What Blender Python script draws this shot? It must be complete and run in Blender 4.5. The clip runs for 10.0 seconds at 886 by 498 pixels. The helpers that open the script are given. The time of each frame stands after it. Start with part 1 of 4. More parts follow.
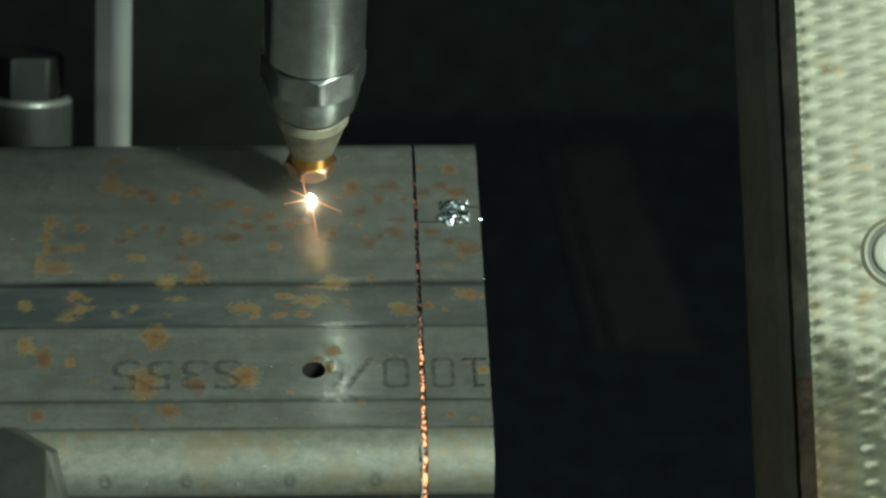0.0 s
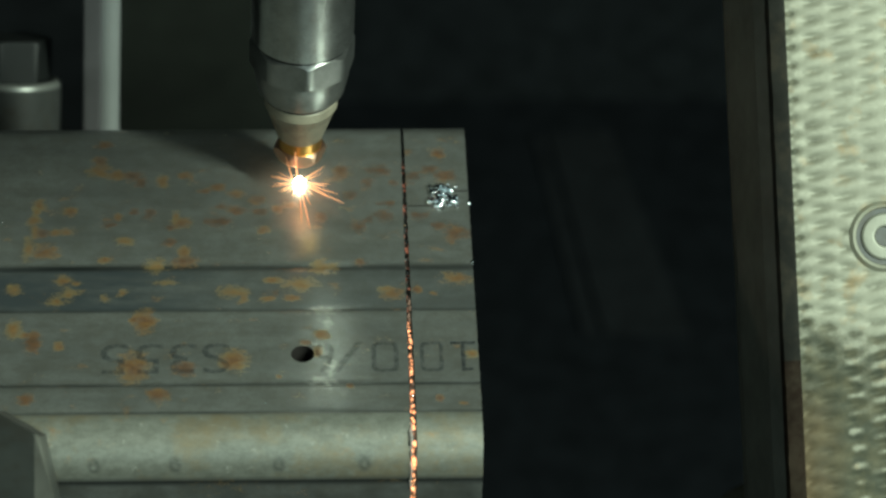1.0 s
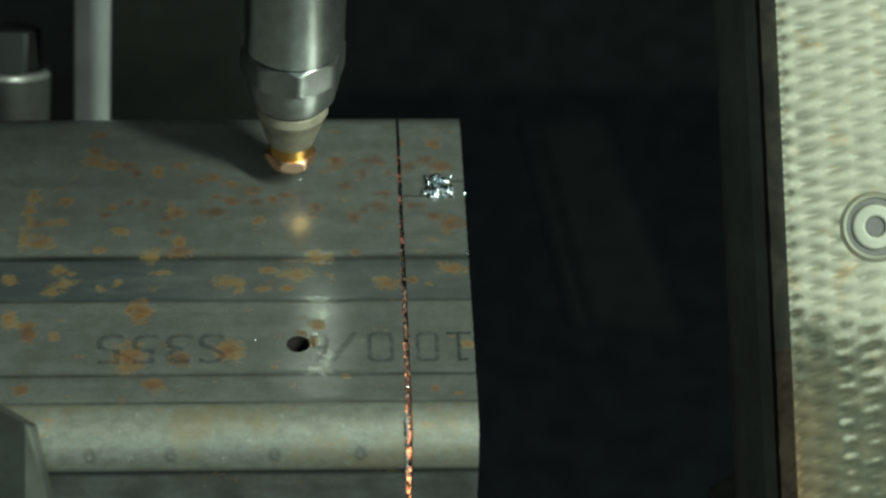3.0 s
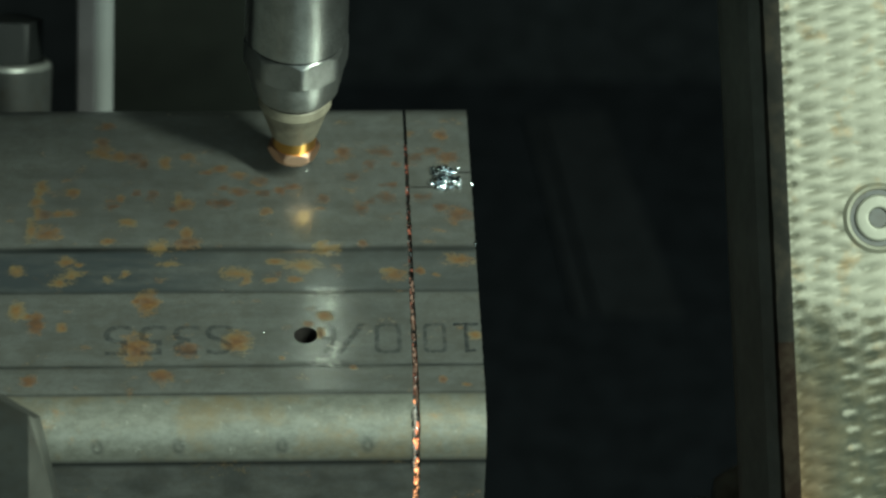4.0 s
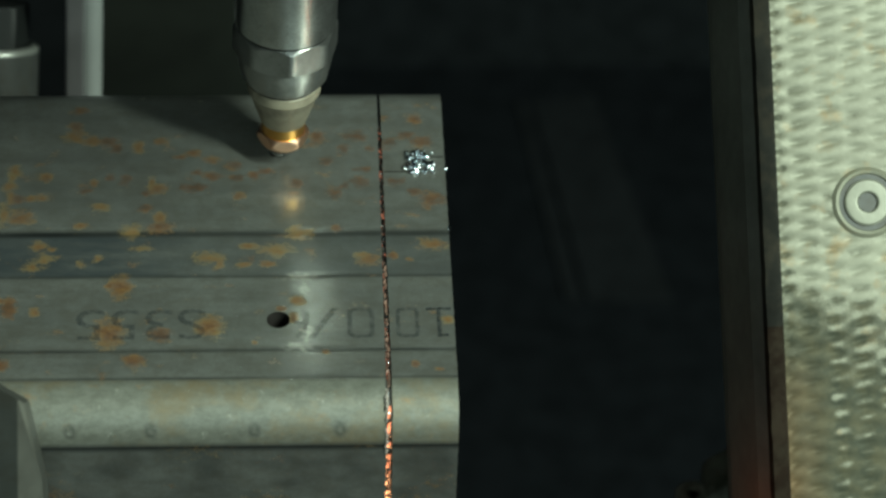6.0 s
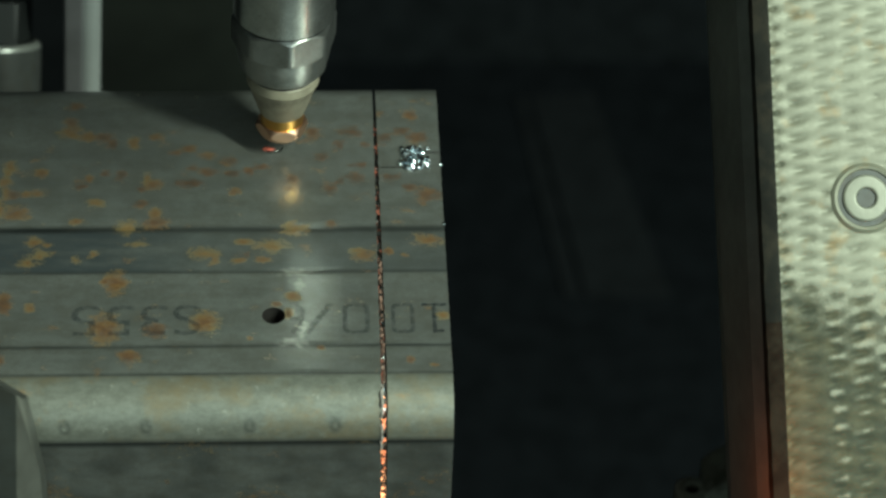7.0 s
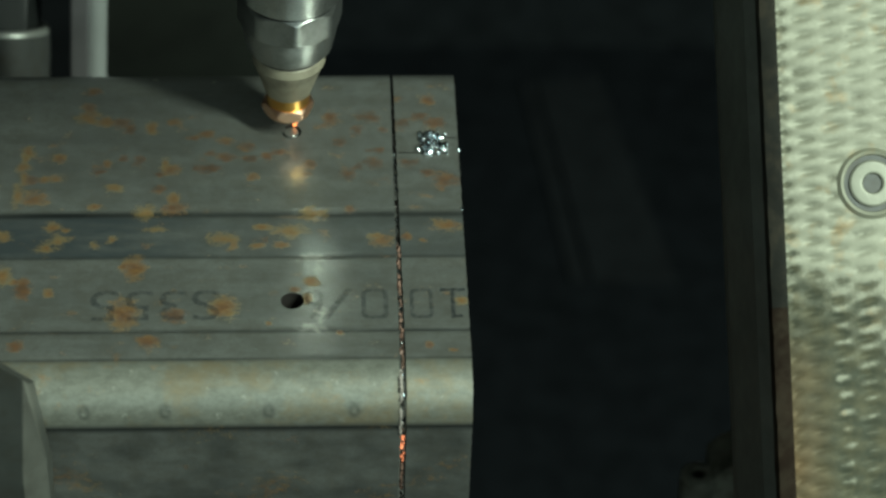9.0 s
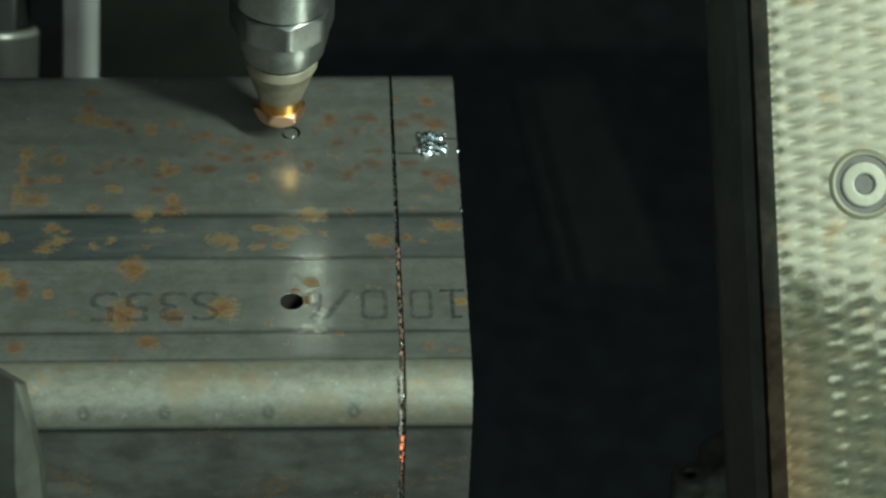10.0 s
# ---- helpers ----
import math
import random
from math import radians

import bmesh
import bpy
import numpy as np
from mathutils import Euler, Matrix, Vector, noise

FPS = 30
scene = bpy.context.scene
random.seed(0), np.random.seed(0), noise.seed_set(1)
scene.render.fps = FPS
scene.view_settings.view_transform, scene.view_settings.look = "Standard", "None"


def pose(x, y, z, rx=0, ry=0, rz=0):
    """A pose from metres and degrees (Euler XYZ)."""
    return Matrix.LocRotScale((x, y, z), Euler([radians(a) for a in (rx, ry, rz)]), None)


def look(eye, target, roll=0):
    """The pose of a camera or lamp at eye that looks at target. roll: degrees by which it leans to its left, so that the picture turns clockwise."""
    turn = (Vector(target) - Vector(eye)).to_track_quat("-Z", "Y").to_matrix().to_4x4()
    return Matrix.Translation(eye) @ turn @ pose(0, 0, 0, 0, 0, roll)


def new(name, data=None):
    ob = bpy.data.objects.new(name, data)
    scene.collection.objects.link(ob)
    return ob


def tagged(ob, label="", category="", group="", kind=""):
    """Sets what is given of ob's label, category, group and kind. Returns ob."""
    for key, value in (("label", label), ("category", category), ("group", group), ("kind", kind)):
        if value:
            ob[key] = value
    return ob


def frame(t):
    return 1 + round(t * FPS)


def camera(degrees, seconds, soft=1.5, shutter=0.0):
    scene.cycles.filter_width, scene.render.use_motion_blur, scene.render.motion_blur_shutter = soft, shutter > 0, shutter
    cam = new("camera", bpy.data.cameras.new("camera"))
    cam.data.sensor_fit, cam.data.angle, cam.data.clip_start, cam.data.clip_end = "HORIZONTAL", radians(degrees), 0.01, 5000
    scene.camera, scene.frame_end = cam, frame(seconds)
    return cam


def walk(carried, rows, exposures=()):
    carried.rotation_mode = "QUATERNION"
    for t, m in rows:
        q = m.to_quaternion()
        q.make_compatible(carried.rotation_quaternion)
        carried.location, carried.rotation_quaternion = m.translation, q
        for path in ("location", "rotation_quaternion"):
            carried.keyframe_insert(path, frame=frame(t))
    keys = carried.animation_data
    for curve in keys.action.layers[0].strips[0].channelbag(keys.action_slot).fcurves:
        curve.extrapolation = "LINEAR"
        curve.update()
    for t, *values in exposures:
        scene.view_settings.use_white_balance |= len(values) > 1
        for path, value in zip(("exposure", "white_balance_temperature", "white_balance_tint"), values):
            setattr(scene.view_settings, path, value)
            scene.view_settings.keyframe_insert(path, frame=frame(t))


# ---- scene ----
# Units in metres. The top of the steel tube lies at z = TOP; the cut end of the tube stands at x = 0 at 4.5 s.
TOP = 0.5
EYE = Vector((-0.03296, -0.44817, TOP + 0.40947))
RIGHT = Vector((0.998912, -0.038468, 0.026376))
UP = Vector((0.006551, 0.675610, 0.737230))
AHEAD = Vector((0.046179, 0.736255, -0.675127))
LENS = 5297.0


def aim(dx, dy):
    """The camera turned a little, so that all still things shift by dx, dy in the picture."""
    base = Matrix((RIGHT, UP, -AHEAD)).transposed()
    turn = Euler((math.atan(dy / LENS), math.atan(dx / LENS), 0)).to_matrix()
    return Matrix.Translation(EYE) @ (base @ turn).to_4x4()


cam = camera(16.84, 10.0, soft=2.6)
cam.data.dof.use_dof, cam.data.dof.focus_distance, cam.data.dof.aperture_fstop = True, 0.60, 18.0
walk(cam, [
    (0.0, aim(39.8, 72.0)), (0.5, aim(32.2, 59.7)), (1.0, aim(19.9, 43.5)), (1.5, aim(12.3, 36.0)),
    (2.0, aim(6.2, 39.8)), (2.5, aim(1.6, 33.7)), (4.0, aim(9.2, 10.7)), (4.5, aim(0, 0)),
    (5.0, aim(-1.6, -7.7)), (5.5, aim(-7.6, -12.3)), (7.0, aim(-12.2, -24.5)), (7.5, aim(-16.9, -26.0)),
    (8.0, aim(-9.2, -33.7)), (8.5, aim(-1.5, -51.5)), (9.0, aim(-1.5, -50.5)), (9.5, aim(-9.2, -49.0)),
    (10.0, aim(-15.3, -49.0)),
])

# ---- light ----
world = bpy.data.worlds.new("world")
world.use_nodes = True
world.node_tree.nodes["Background"].inputs[0].default_value = (0.6, 0.7, 0.6, 1)
world.node_tree.nodes["Background"].inputs[1].default_value = 0.02
scene.world = world


def area_light(name, eye, target, sx, sy, watts, colour):
    data = bpy.data.lights.new(name, "AREA")
    data.shape, data.size, data.size_y, data.energy, data.color = "RECTANGLE", sx, sy, watts, colour
    ob = new(name, data)
    ob.matrix_world = look(eye, target)
    return ob


# the machine's work lamp, above and beside the head, and the room's light through the open hatch behind the camera
LAMP, LAMP_AIM = Vector((0.422, -0.375, TOP + 0.60)), Vector((-0.03, 0.02, TOP))
area_light("work_lamp_light", LAMP, LAMP_AIM, 0.06, 0.36, 9.8, (0.85, 1.0, 0.82))
area_light("hatch_light", (0.32, -1.05, TOP + 0.55), (0.0, 0.0, TOP), 0.9, 0.5, 3.6, (0.77, 1.0, 0.92))


# ---- materials ----
def nodes_of(name):
    m = bpy.data.materials.new(name)
    m.use_nodes = True
    nt = m.node_tree
    b = nt.nodes["Principled BSDF"]
    return m, nt, b


def link(nt, a, b):
    nt.links.new(a, b)


def noise_node(nt, coords, scale, detail=4.0, rough=0.6, stretch=(1, 1, 1), distortion=0.0):
    mp = nt.nodes.new("ShaderNodeMapping")
    mp.inputs["Scale"].default_value = stretch
    link(nt, coords, mp.inputs["Vector"])
    n = nt.nodes.new("ShaderNodeTexNoise")
    n.inputs["Scale"].default_value, n.inputs["Detail"].default_value = scale, detail
    n.inputs["Roughness"].default_value, n.inputs["Distortion"].default_value = rough, distortion
    link(nt, mp.outputs["Vector"], n.inputs["Vector"])
    return n.outputs["Fac"]


def ramp(nt, fac, *stops):
    r = nt.nodes.new("ShaderNodeValToRGB")
    el = r.color_ramp.elements
    while len(el) < len(stops):
        el.new(0.5)
    for e, (p, c) in zip(el, stops):
        e.position = p
        e.color = (c, c, c, 1) if isinstance(c, (int, float)) else (*c, 1)
    link(nt, fac, r.inputs["Fac"])
    return r.outputs["Color"]


def mix(nt, fac, a, b, mode="MIX"):
    n = nt.nodes.new("ShaderNodeMix")
    n.data_type, n.blend_type = "RGBA", mode
    for sock, v in ((n.inputs[0], fac), (n.inputs[6], a), (n.inputs[7], b)):
        if isinstance(v, (int, float)):
            sock.default_value = v
        elif isinstance(v, tuple):
            sock.default_value = (*v, 1)
        else:
            link(nt, v, sock)
    return n.outputs[2]


def mathn(nt, op, a, b=0.0, clamp=False):
    n = nt.nodes.new("ShaderNodeMath")
    n.operation, n.use_clamp = op, clamp
    for sock, v in ((n.inputs[0], a), (n.inputs[1], b)):
        if isinstance(v, (int, float)):
            sock.default_value = v
        else:
            link(nt, v, sock)
    return n.outputs[0]


def bump(nt, b, height, strength=0.3, distance=0.0005):
    n = nt.nodes.new("ShaderNodeBump")
    n.inputs["Strength"].default_value, n.inputs["Distance"].default_value = strength, distance
    link(nt, height, n.inputs["Height"])
    link(nt, n.outputs["Normal"], b.inputs["Normal"])


def obj_coords(nt):
    return nt.nodes.new("ShaderNodeTexCoord").outputs["Object"]


def attr(nt, name):
    a = nt.nodes.new("ShaderNodeAttribute")
    a.attribute_name = name
    return a.outputs["Fac"]


def metal(name, colour, rough, metallic=1.0, grain=900.0, stretch=(1, 1, 1), vary=0.25, relief=0.15, dirt_and_dark=0.0, turned=0.0, spec=0.5):
    """Machined or worn metal with fine grain and a coarser patina."""
    m, nt, b = nodes_of(name)
    co = obj_coords(nt)
    fine = noise_node(nt, co, grain, 3, 0.6, stretch)
    broad = noise_node(nt, co, 90, 5, 0.65)
    base = mix(nt, ramp(nt, broad, (0.3, 0.0), (0.7, 1.0)), tuple(c * (1 - vary) for c in colour), colour)
    if dirt_and_dark:
        base = mix(nt, ramp(nt, noise_node(nt, co, 160, 6, 0.7), (0.45, 0.0), (0.62, dirt_and_dark)), base, (0.05, 0.042, 0.03))
    link(nt, base, b.inputs["Base Color"])
    b.inputs["Metallic"].default_value, b.inputs["Specular IOR Level"].default_value = metallic, spec
    rr = mathn(nt, "MULTIPLY_ADD", fine, 0.18)
    rr.node.inputs[2].default_value = rough - 0.09
    link(nt, rr, b.inputs["Roughness"])
    bump(nt, b, fine, relief, 0.0002)
    if turned:
        # lathe marks run round the axis and draw highlights out along it
        tan = nt.nodes.new("ShaderNodeTangent")
        tan.direction_type, tan.axis = "RADIAL", "Z"
        link(nt, tan.outputs["Tangent"], b.inputs["Tangent"])
        b.inputs["Anisotropic"].default_value, b.inputs["Anisotropic Rotation"].default_value = turned, 0.25
    return m


def glow(name, colour, strength, spots=0.0):
    """Hot metal that gives off light, with cooler dark crust where spots is above zero."""
    m, nt, b = nodes_of(name)
    b.inputs["Base Color"].default_value = (0.08, 0.05, 0.04, 1)
    b.inputs["Roughness"].default_value = 0.6
    b.inputs["Emission Color"].default_value = (*colour, 1)
    if spots:
        n = noise_node(nt, obj_coords(nt), 620, 3, 0.7)
        s = mathn(nt, "MULTIPLY", ramp(nt, n, (spots, 0.0), (spots + 0.12, 1.0)), strength)
        link(nt, s, b.inputs["Emission Strength"])
    else:
        b.inputs["Emission Strength"].default_value = strength
    return m


def tube_steel():
    """Hot-rolled steel with mill scale, lengthwise rolling bands, streaks and rust patches (the attribute 'rust')."""
    m, nt, b = nodes_of("mill_scale_steel")
    co = obj_coords(nt)
    streak = noise_node(nt, co, 260, 5, 0.65, (0.10, 1, 1))
    cloud = noise_node(nt, co, 60, 5, 0.6, (0.5, 1, 1))
    grain = noise_node(nt, co, 1800, 3, 0.7)
    pits = noise_node(nt, co, 420, 5, 0.75)
    mottle = noise_node(nt, co, 150, 6, 0.7, (0.30, 1, 1))
    bands = noise_node(nt, co, 330, 3, 0.6, (0.03, 1, 1))
    base = mix(nt, ramp(nt, cloud, (0.32, 0.0), (0.68, 1.0)), (0.143, 0.154, 0.148), (0.204, 0.219, 0.208))
    base = mix(nt, ramp(nt, streak, (0.35, 0.0), (0.75, 0.32)), base, (0.28, 0.297, 0.272))
    base = mix(nt, ramp(nt, mottle, (0.50, 0.0), (0.72, 0.42)), base, (0.105, 0.110, 0.100))
    base = mix(nt, ramp(nt, bands, (0.46, 0.0), (0.66, 0.26)), base, (0.105, 0.112, 0.108))
    base = mix(nt, ramp(nt, grain, (0.30, 0.30), (0.52, 0.0)), base, (0.09, 0.094, 0.088))
    blotch = noise_node(nt, co, 330, 7, 0.75, (0.8, 1, 1))
    base = mix(nt, ramp(nt, blotch, (0.40, 0.45), (0.56, 0.0)), base, (0.112, 0.108, 0.088))
    base = mix(nt, ramp(nt, blotch, (0.56, 0.0), (0.72, 0.5)), base, (0.235, 0.255, 0.245))
    blue = attr(nt, "scale_band")
    base = mix(nt, mathn(nt, "MULTIPLY", blue, ramp(nt, mottle, (0.30, 0.40), (0.54, 0.95))), base, (0.066, 0.082, 0.090))
    scuff = attr(nt, "worn")
    chalk = noise_node(nt, co, 520, 8, 0.80, (0.6, 1, 1))
    worn = mix(nt, ramp(nt, chalk, (0.38, 0.0), (0.62, 1.0)), (0.165, 0.175, 0.147), (0.258, 0.276, 0.240))
    worn = mix(nt, ramp(nt, noise_node(nt, co, 75, 5, 0.7), (0.47, 0.0), (0.66, 0.8)), worn, (0.235, 0.185, 0.10))
    worn = mix(nt, ramp(nt, pits, (0.62, 0.0), (0.72, 0.7)), worn, (0.50, 0.53, 0.47))
    base = mix(nt, mathn(nt, "MULTIPLY", scuff, 0.9), base, worn)
    # near-black colour for grooves, dent rings and marks on the front face
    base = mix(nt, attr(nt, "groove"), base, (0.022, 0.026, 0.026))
    # pale colour for reflected glare and residue beside the hole
    base = mix(nt, mathn(nt, "MULTIPLY", attr(nt, "glare_pale"), ramp(nt, chalk, (0.36, 0.15), (0.60, 0.9))), base, (0.46, 0.47, 0.43))
    r = attr(nt, "rust")
    lacy = noise_node(nt, co, 560, 8, 0.78, (0.75, 1, 1))
    edge = mathn(nt, "ADD", r, mathn(nt, "MULTIPLY", mathn(nt, "SUBTRACT", lacy, 0.5), 2.1))
    mask = ramp(nt, edge, (0.36, 0.0), (0.70, 0.48), (1.0, 0.82))
    # brown, orange or yellow patch by patch, with a darker crumbled heart
    rim = mathn(nt, "MULTIPLY", mathn(nt, "SUBTRACT", 0.70, r), 0.75)
    tone = mathn(nt, "ADD", mathn(nt, "ADD", attr(nt, "rust_hue"), rim), mathn(nt, "MULTIPLY", mathn(nt, "SUBTRACT", noise_node(nt, co, 430, 6, 0.75), 0.5), 1.9), True)
    rust = ramp(nt, tone, (0.0, (0.115, 0.060, 0.030)), (0.30, (0.235, 0.100, 0.028)), (0.62, (0.375, 0.195, 0.045)), (1.0, (0.41, 0.290, 0.105)))
    heart = mathn(nt, "MULTIPLY", ramp(nt, r, (0.58, 0.0), (0.88, 0.7)), ramp(nt, lacy, (0.44, 0.0), (0.58, 1.0)))
    rust = mix(nt, heart, rust, (0.17, 0.080, 0.030))
    link(nt, mix(nt, mask, base, rust), b.inputs["Base Color"])
    b.inputs["Metallic"].default_value = 0.42
    b.inputs["Specular IOR Level"].default_value = 0.9
    b.inputs["Coat Roughness"].default_value = 0.37
    oily = mathn(nt, "SUBTRACT", mathn(nt, "SUBTRACT", 1.0, mathn(nt, "MULTIPLY", scuff, 0.9)), mathn(nt, "MULTIPLY", mask, 0.8), True)
    link(nt, mathn(nt, "MULTIPLY", oily, 0.66), b.inputs["Coat Weight"])
    rough = mathn(nt, "ADD", mathn(nt, "MULTIPLY", mask, 0.35), mathn(nt, "MULTIPLY_ADD", pits, 0.22))
    rough.node.inputs[1].links[0].from_node.inputs[2].default_value = 0.10
    rough2 = mathn(nt, "ADD", rough, mathn(nt, "MULTIPLY", scuff, 0.24))
    link(nt, rough2, b.inputs["Roughness"])
    h = mathn(nt, "ADD", mathn(nt, "MULTIPLY", pits, 0.5), mathn(nt, "ADD", mathn(nt, "MULTIPLY", grain, 0.22), mathn(nt, "MULTIPLY", mask, 0.5)))
    bump(nt, b, h, 0.15, 0.0004)
    return m


def embossed_steel():
    """Bright embossed sheet, dulled in large stained areas and darkened in its dents (one attribute for both)."""
    m, nt, b = nodes_of("embossed_sheet_steel")
    co = obj_coords(nt)
    broad = noise_node(nt, co, 70, 5, 0.6)
    fine = noise_node(nt, co, 900, 4, 0.7)
    base = mix(nt, ramp(nt, broad, (0.3, 0.0), (0.7, 1.0)), (0.184, 0.188, 0.144), (0.228, 0.234, 0.180))
    tan = noise_node(nt, co, 130, 4, 0.6)
    base = mix(nt, ramp(nt, tan, (0.55, 0.0), (0.70, 0.7)), base, (0.235, 0.165, 0.075))
    g = mathn(nt, "ADD", attr(nt, "grime_dents"), mathn(nt, "MULTIPLY", mathn(nt, "SUBTRACT", noise_node(nt, co, 200, 6, 0.7), 0.5), 1.6))
    gm = ramp(nt, g, (0.18, 0.0), (0.50, 0.70), (0.85, 0.95))
    dirt_and_dark = mix(nt, ramp(nt, noise_node(nt, co, 240, 4, 0.6), (0.4, 0.0), (0.65, 1.0)), (0.042, 0.047, 0.034), (0.078, 0.075, 0.048))
    dirt_and_dark = mix(nt, mathn(nt, "MULTIPLY", attr(nt, "corroded"), ramp(nt, broad, (0.35, 0.4), (0.6, 1.0))), dirt_and_dark, (0.125, 0.082, 0.042))
    link(nt, mix(nt, gm, base, dirt_and_dark), b.inputs["Base Color"])
    link(nt, mathn(nt, "MULTIPLY_ADD", gm, -0.42), b.inputs["Specular IOR Level"])
    b.inputs["Specular IOR Level"].links[0].from_node.inputs[2].default_value = 0.5
    b.inputs["Metallic"].default_value = 0.15
    rr = mathn(nt, "MULTIPLY_ADD", fine, 0.25)
    rr.node.inputs[2].default_value = 0.38
    link(nt, rr, b.inputs["Roughness"])
    bump(nt, b, fine, 0.25, 0.0002)
    return m


def ink_material():
    m, nt, b = nodes_of("faded_black_ink")
    n = noise_node(nt, obj_coords(nt), 700, 4, 0.7)
    b.inputs["Base Color"].default_value = (0.028, 0.036, 0.042, 1)
    b.inputs["Roughness"].default_value = 0.55
    link(nt, ramp(nt, n, (0.36, 0.05), (0.62, 0.44)), b.inputs["Alpha"])
    return m


M_TUBE = tube_steel()
M_EMBOSS = embossed_steel()
M_INK = ink_material()
M_CUT = metal("burnt_cut_edge", (0.06, 0.055, 0.052), 0.5, 0.6)
M_BARREL = metal("turned_stainless_steel", (0.76, 0.80, 0.78), 0.29, 0.93, 1500, (1, 1, 14), 0.2, 0.04, 0.22, 0.90)
M_NUT = metal("brushed_steel_nut", (0.54, 0.57, 0.56), 0.32, 0.90, 1500, (1, 1, 10), 0.25, 0.08, 0.3, 0.85)
M_CERAMIC = metal("sooty_ceramic", (0.40, 0.37, 0.28), 0.45, 0.0, 700, (1, 1, 1), 0.3, 0.1, 0.5)
M_COPPER = metal("polished_copper", (0.92, 0.47, 0.18), 0.24, 1.0, 900, (1, 1, 1), 0.2, 0.1)
M_PINK = metal("bright_copper", (0.95, 0.60, 0.42), 0.36, 1.0, 900, (1, 1, 1), 0.15, 0.1)
M_BRASS = metal("golden_brass", (0.80, 0.45, 0.13), 0.34, 1.0, 900, (1, 1, 1), 0.2, 0.1)
M_DARKGAP = metal("dark_gap_fill", (0.018, 0.018, 0.018), 0.7, 0.0, spec=0.15)
M_BAR = metal("grey_painted_steel", (0.36, 0.39, 0.39), 0.5, 0.0, 600, (1, 1, 0.2), 0.12, 0.08)
M_BARSIDE = metal("worn_bar_face", (0.185, 0.185, 0.195), 0.5, 0.2)
M_BOLT = metal("oiled_black_steel", (0.090, 0.098, 0.096), 0.45, 0.1, 900, (1, 1, 1), 0.3, 0.15, 0.5, spec=0.3)
M_BLACKBOLT = metal("near_black_bolt", (0.026, 0.030, 0.030), 0.45, 0.1, 900, (1, 1, 1), 0.3, 0.1, spec=0.3)
M_JAWEDGE = metal("lighter_jaw_edge", (0.17, 0.178, 0.16), 0.4, 0.4, 800, (1, 1, 4), 0.3, 0.2, 0.3)
# pale colour that carries the highlight of the washer's edge
M_WASHER = metal("washer_edge_highlight", (0.52, 0.55, 0.52), 0.40, 0.6, 900, (1, 1, 1), 0.1, 0.0)
M_JAW = metal("machined_jaw_steel", (0.085, 0.094, 0.088), 0.45, 0.3, 800, (1, 1, 4), 0.3, 0.15, 0.4)
M_WALL = metal("dark_machine_paint", (0.024, 0.030, 0.025), 0.6, 0.0, 300, (1, 1, 1), 0.4, 0.1)
# near-black colours of the back wall, the floor and the guide plates
M_BLACK = metal("near_black_steel", (0.0165, 0.0205, 0.0235), 0.8, 0.0, 300, (1, 1, 1), 0.5, 0.1, spec=0.06)
M_FLOOR = metal("near_black_floor", (0.0096, 0.0122, 0.0150), 0.8, 0.0, 300, (1, 1, 1), 0.5, 0.1, spec=0.06)
M_GUIDE = metal("near_black_guide", (0.0142, 0.0172, 0.0198), 0.75, 0.0, 300, (1, 1, 1), 0.4, 0.1, spec=0.1)
# paler than the plate's face, to make up for weak bounce light
M_SIDE = metal("brightened_side_sheet", (0.275, 0.295, 0.270), 0.6, 0.0, 400, (1, 1, 1), 0.4, 0.1)
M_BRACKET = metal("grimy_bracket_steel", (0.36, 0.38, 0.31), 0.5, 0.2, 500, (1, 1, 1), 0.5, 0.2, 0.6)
# near black, so the rim looks shaded despite the light it catches
M_RIM = metal("darkened_sheet_edge", (0.022, 0.023, 0.020), 0.7, 0.0, 500, (1, 1, 1), 0.5, 0.3, 0.45, spec=0.15)
# rust of the lower end, darkened in the same way
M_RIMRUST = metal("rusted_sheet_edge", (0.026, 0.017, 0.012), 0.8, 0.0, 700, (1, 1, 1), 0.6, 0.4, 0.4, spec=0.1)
M_SLAG = metal("shiny_slag", (0.82, 0.92, 0.98), 0.16, 1.0, 600, (1, 1, 1), 0.3, 0.5)
M_SCREW = metal("zinc_plated_screw", (0.235, 0.245, 0.20), 0.45, 0.25, 900, (1, 1, 1), 0.2, 0.15)
M_CORE = glow("white_hot_metal", (1.0, 0.80, 0.52), 190)
M_RAY = glow("orange_spark", (1.0, 0.40, 0.15), 1.7)
M_FLASH = glow("bright_spark", (1.0, 0.42, 0.17), 3.1)
M_HOT = glow("orange_hot_metal", (1.0, 0.39, 0.16), 3.2, 0.46)
M_BRIGHT = glow("bright_orange_metal", (1.0, 0.44, 0.18), 4.0, 0.49)
M_DULL = glow("dull_red_drop", (1.0, 0.22, 0.12), 0.45, 0.40)
M_WARM = glow("dull_red_metal", (1.0, 0.36, 0.20), 0.30, 0.44)
M_EMBER = glow("red_ember", (1.0, 0.30, 0.12), 2.2, 0.47)
M_DROSS = metal("pale_frozen_dross", (0.62, 0.57, 0.53), 0.40, 0.2, 900, (1, 1, 1), 0.5, 0.3, 0.0)
M_SCALE = metal("brown_slot_scale", (0.34, 0.205, 0.16), 0.55, 0.1, 900, (1, 1, 1), 0.5, 0.3, 0.5)
# unseen source, added for the red glow on the plate's edge
M_DROP = glow("edge_glow_red", (1.0, 0.20, 0.05), 70)
M_CURL = glow("bright_orange_spark", (1.0, 0.33, 0.09), 2.4)


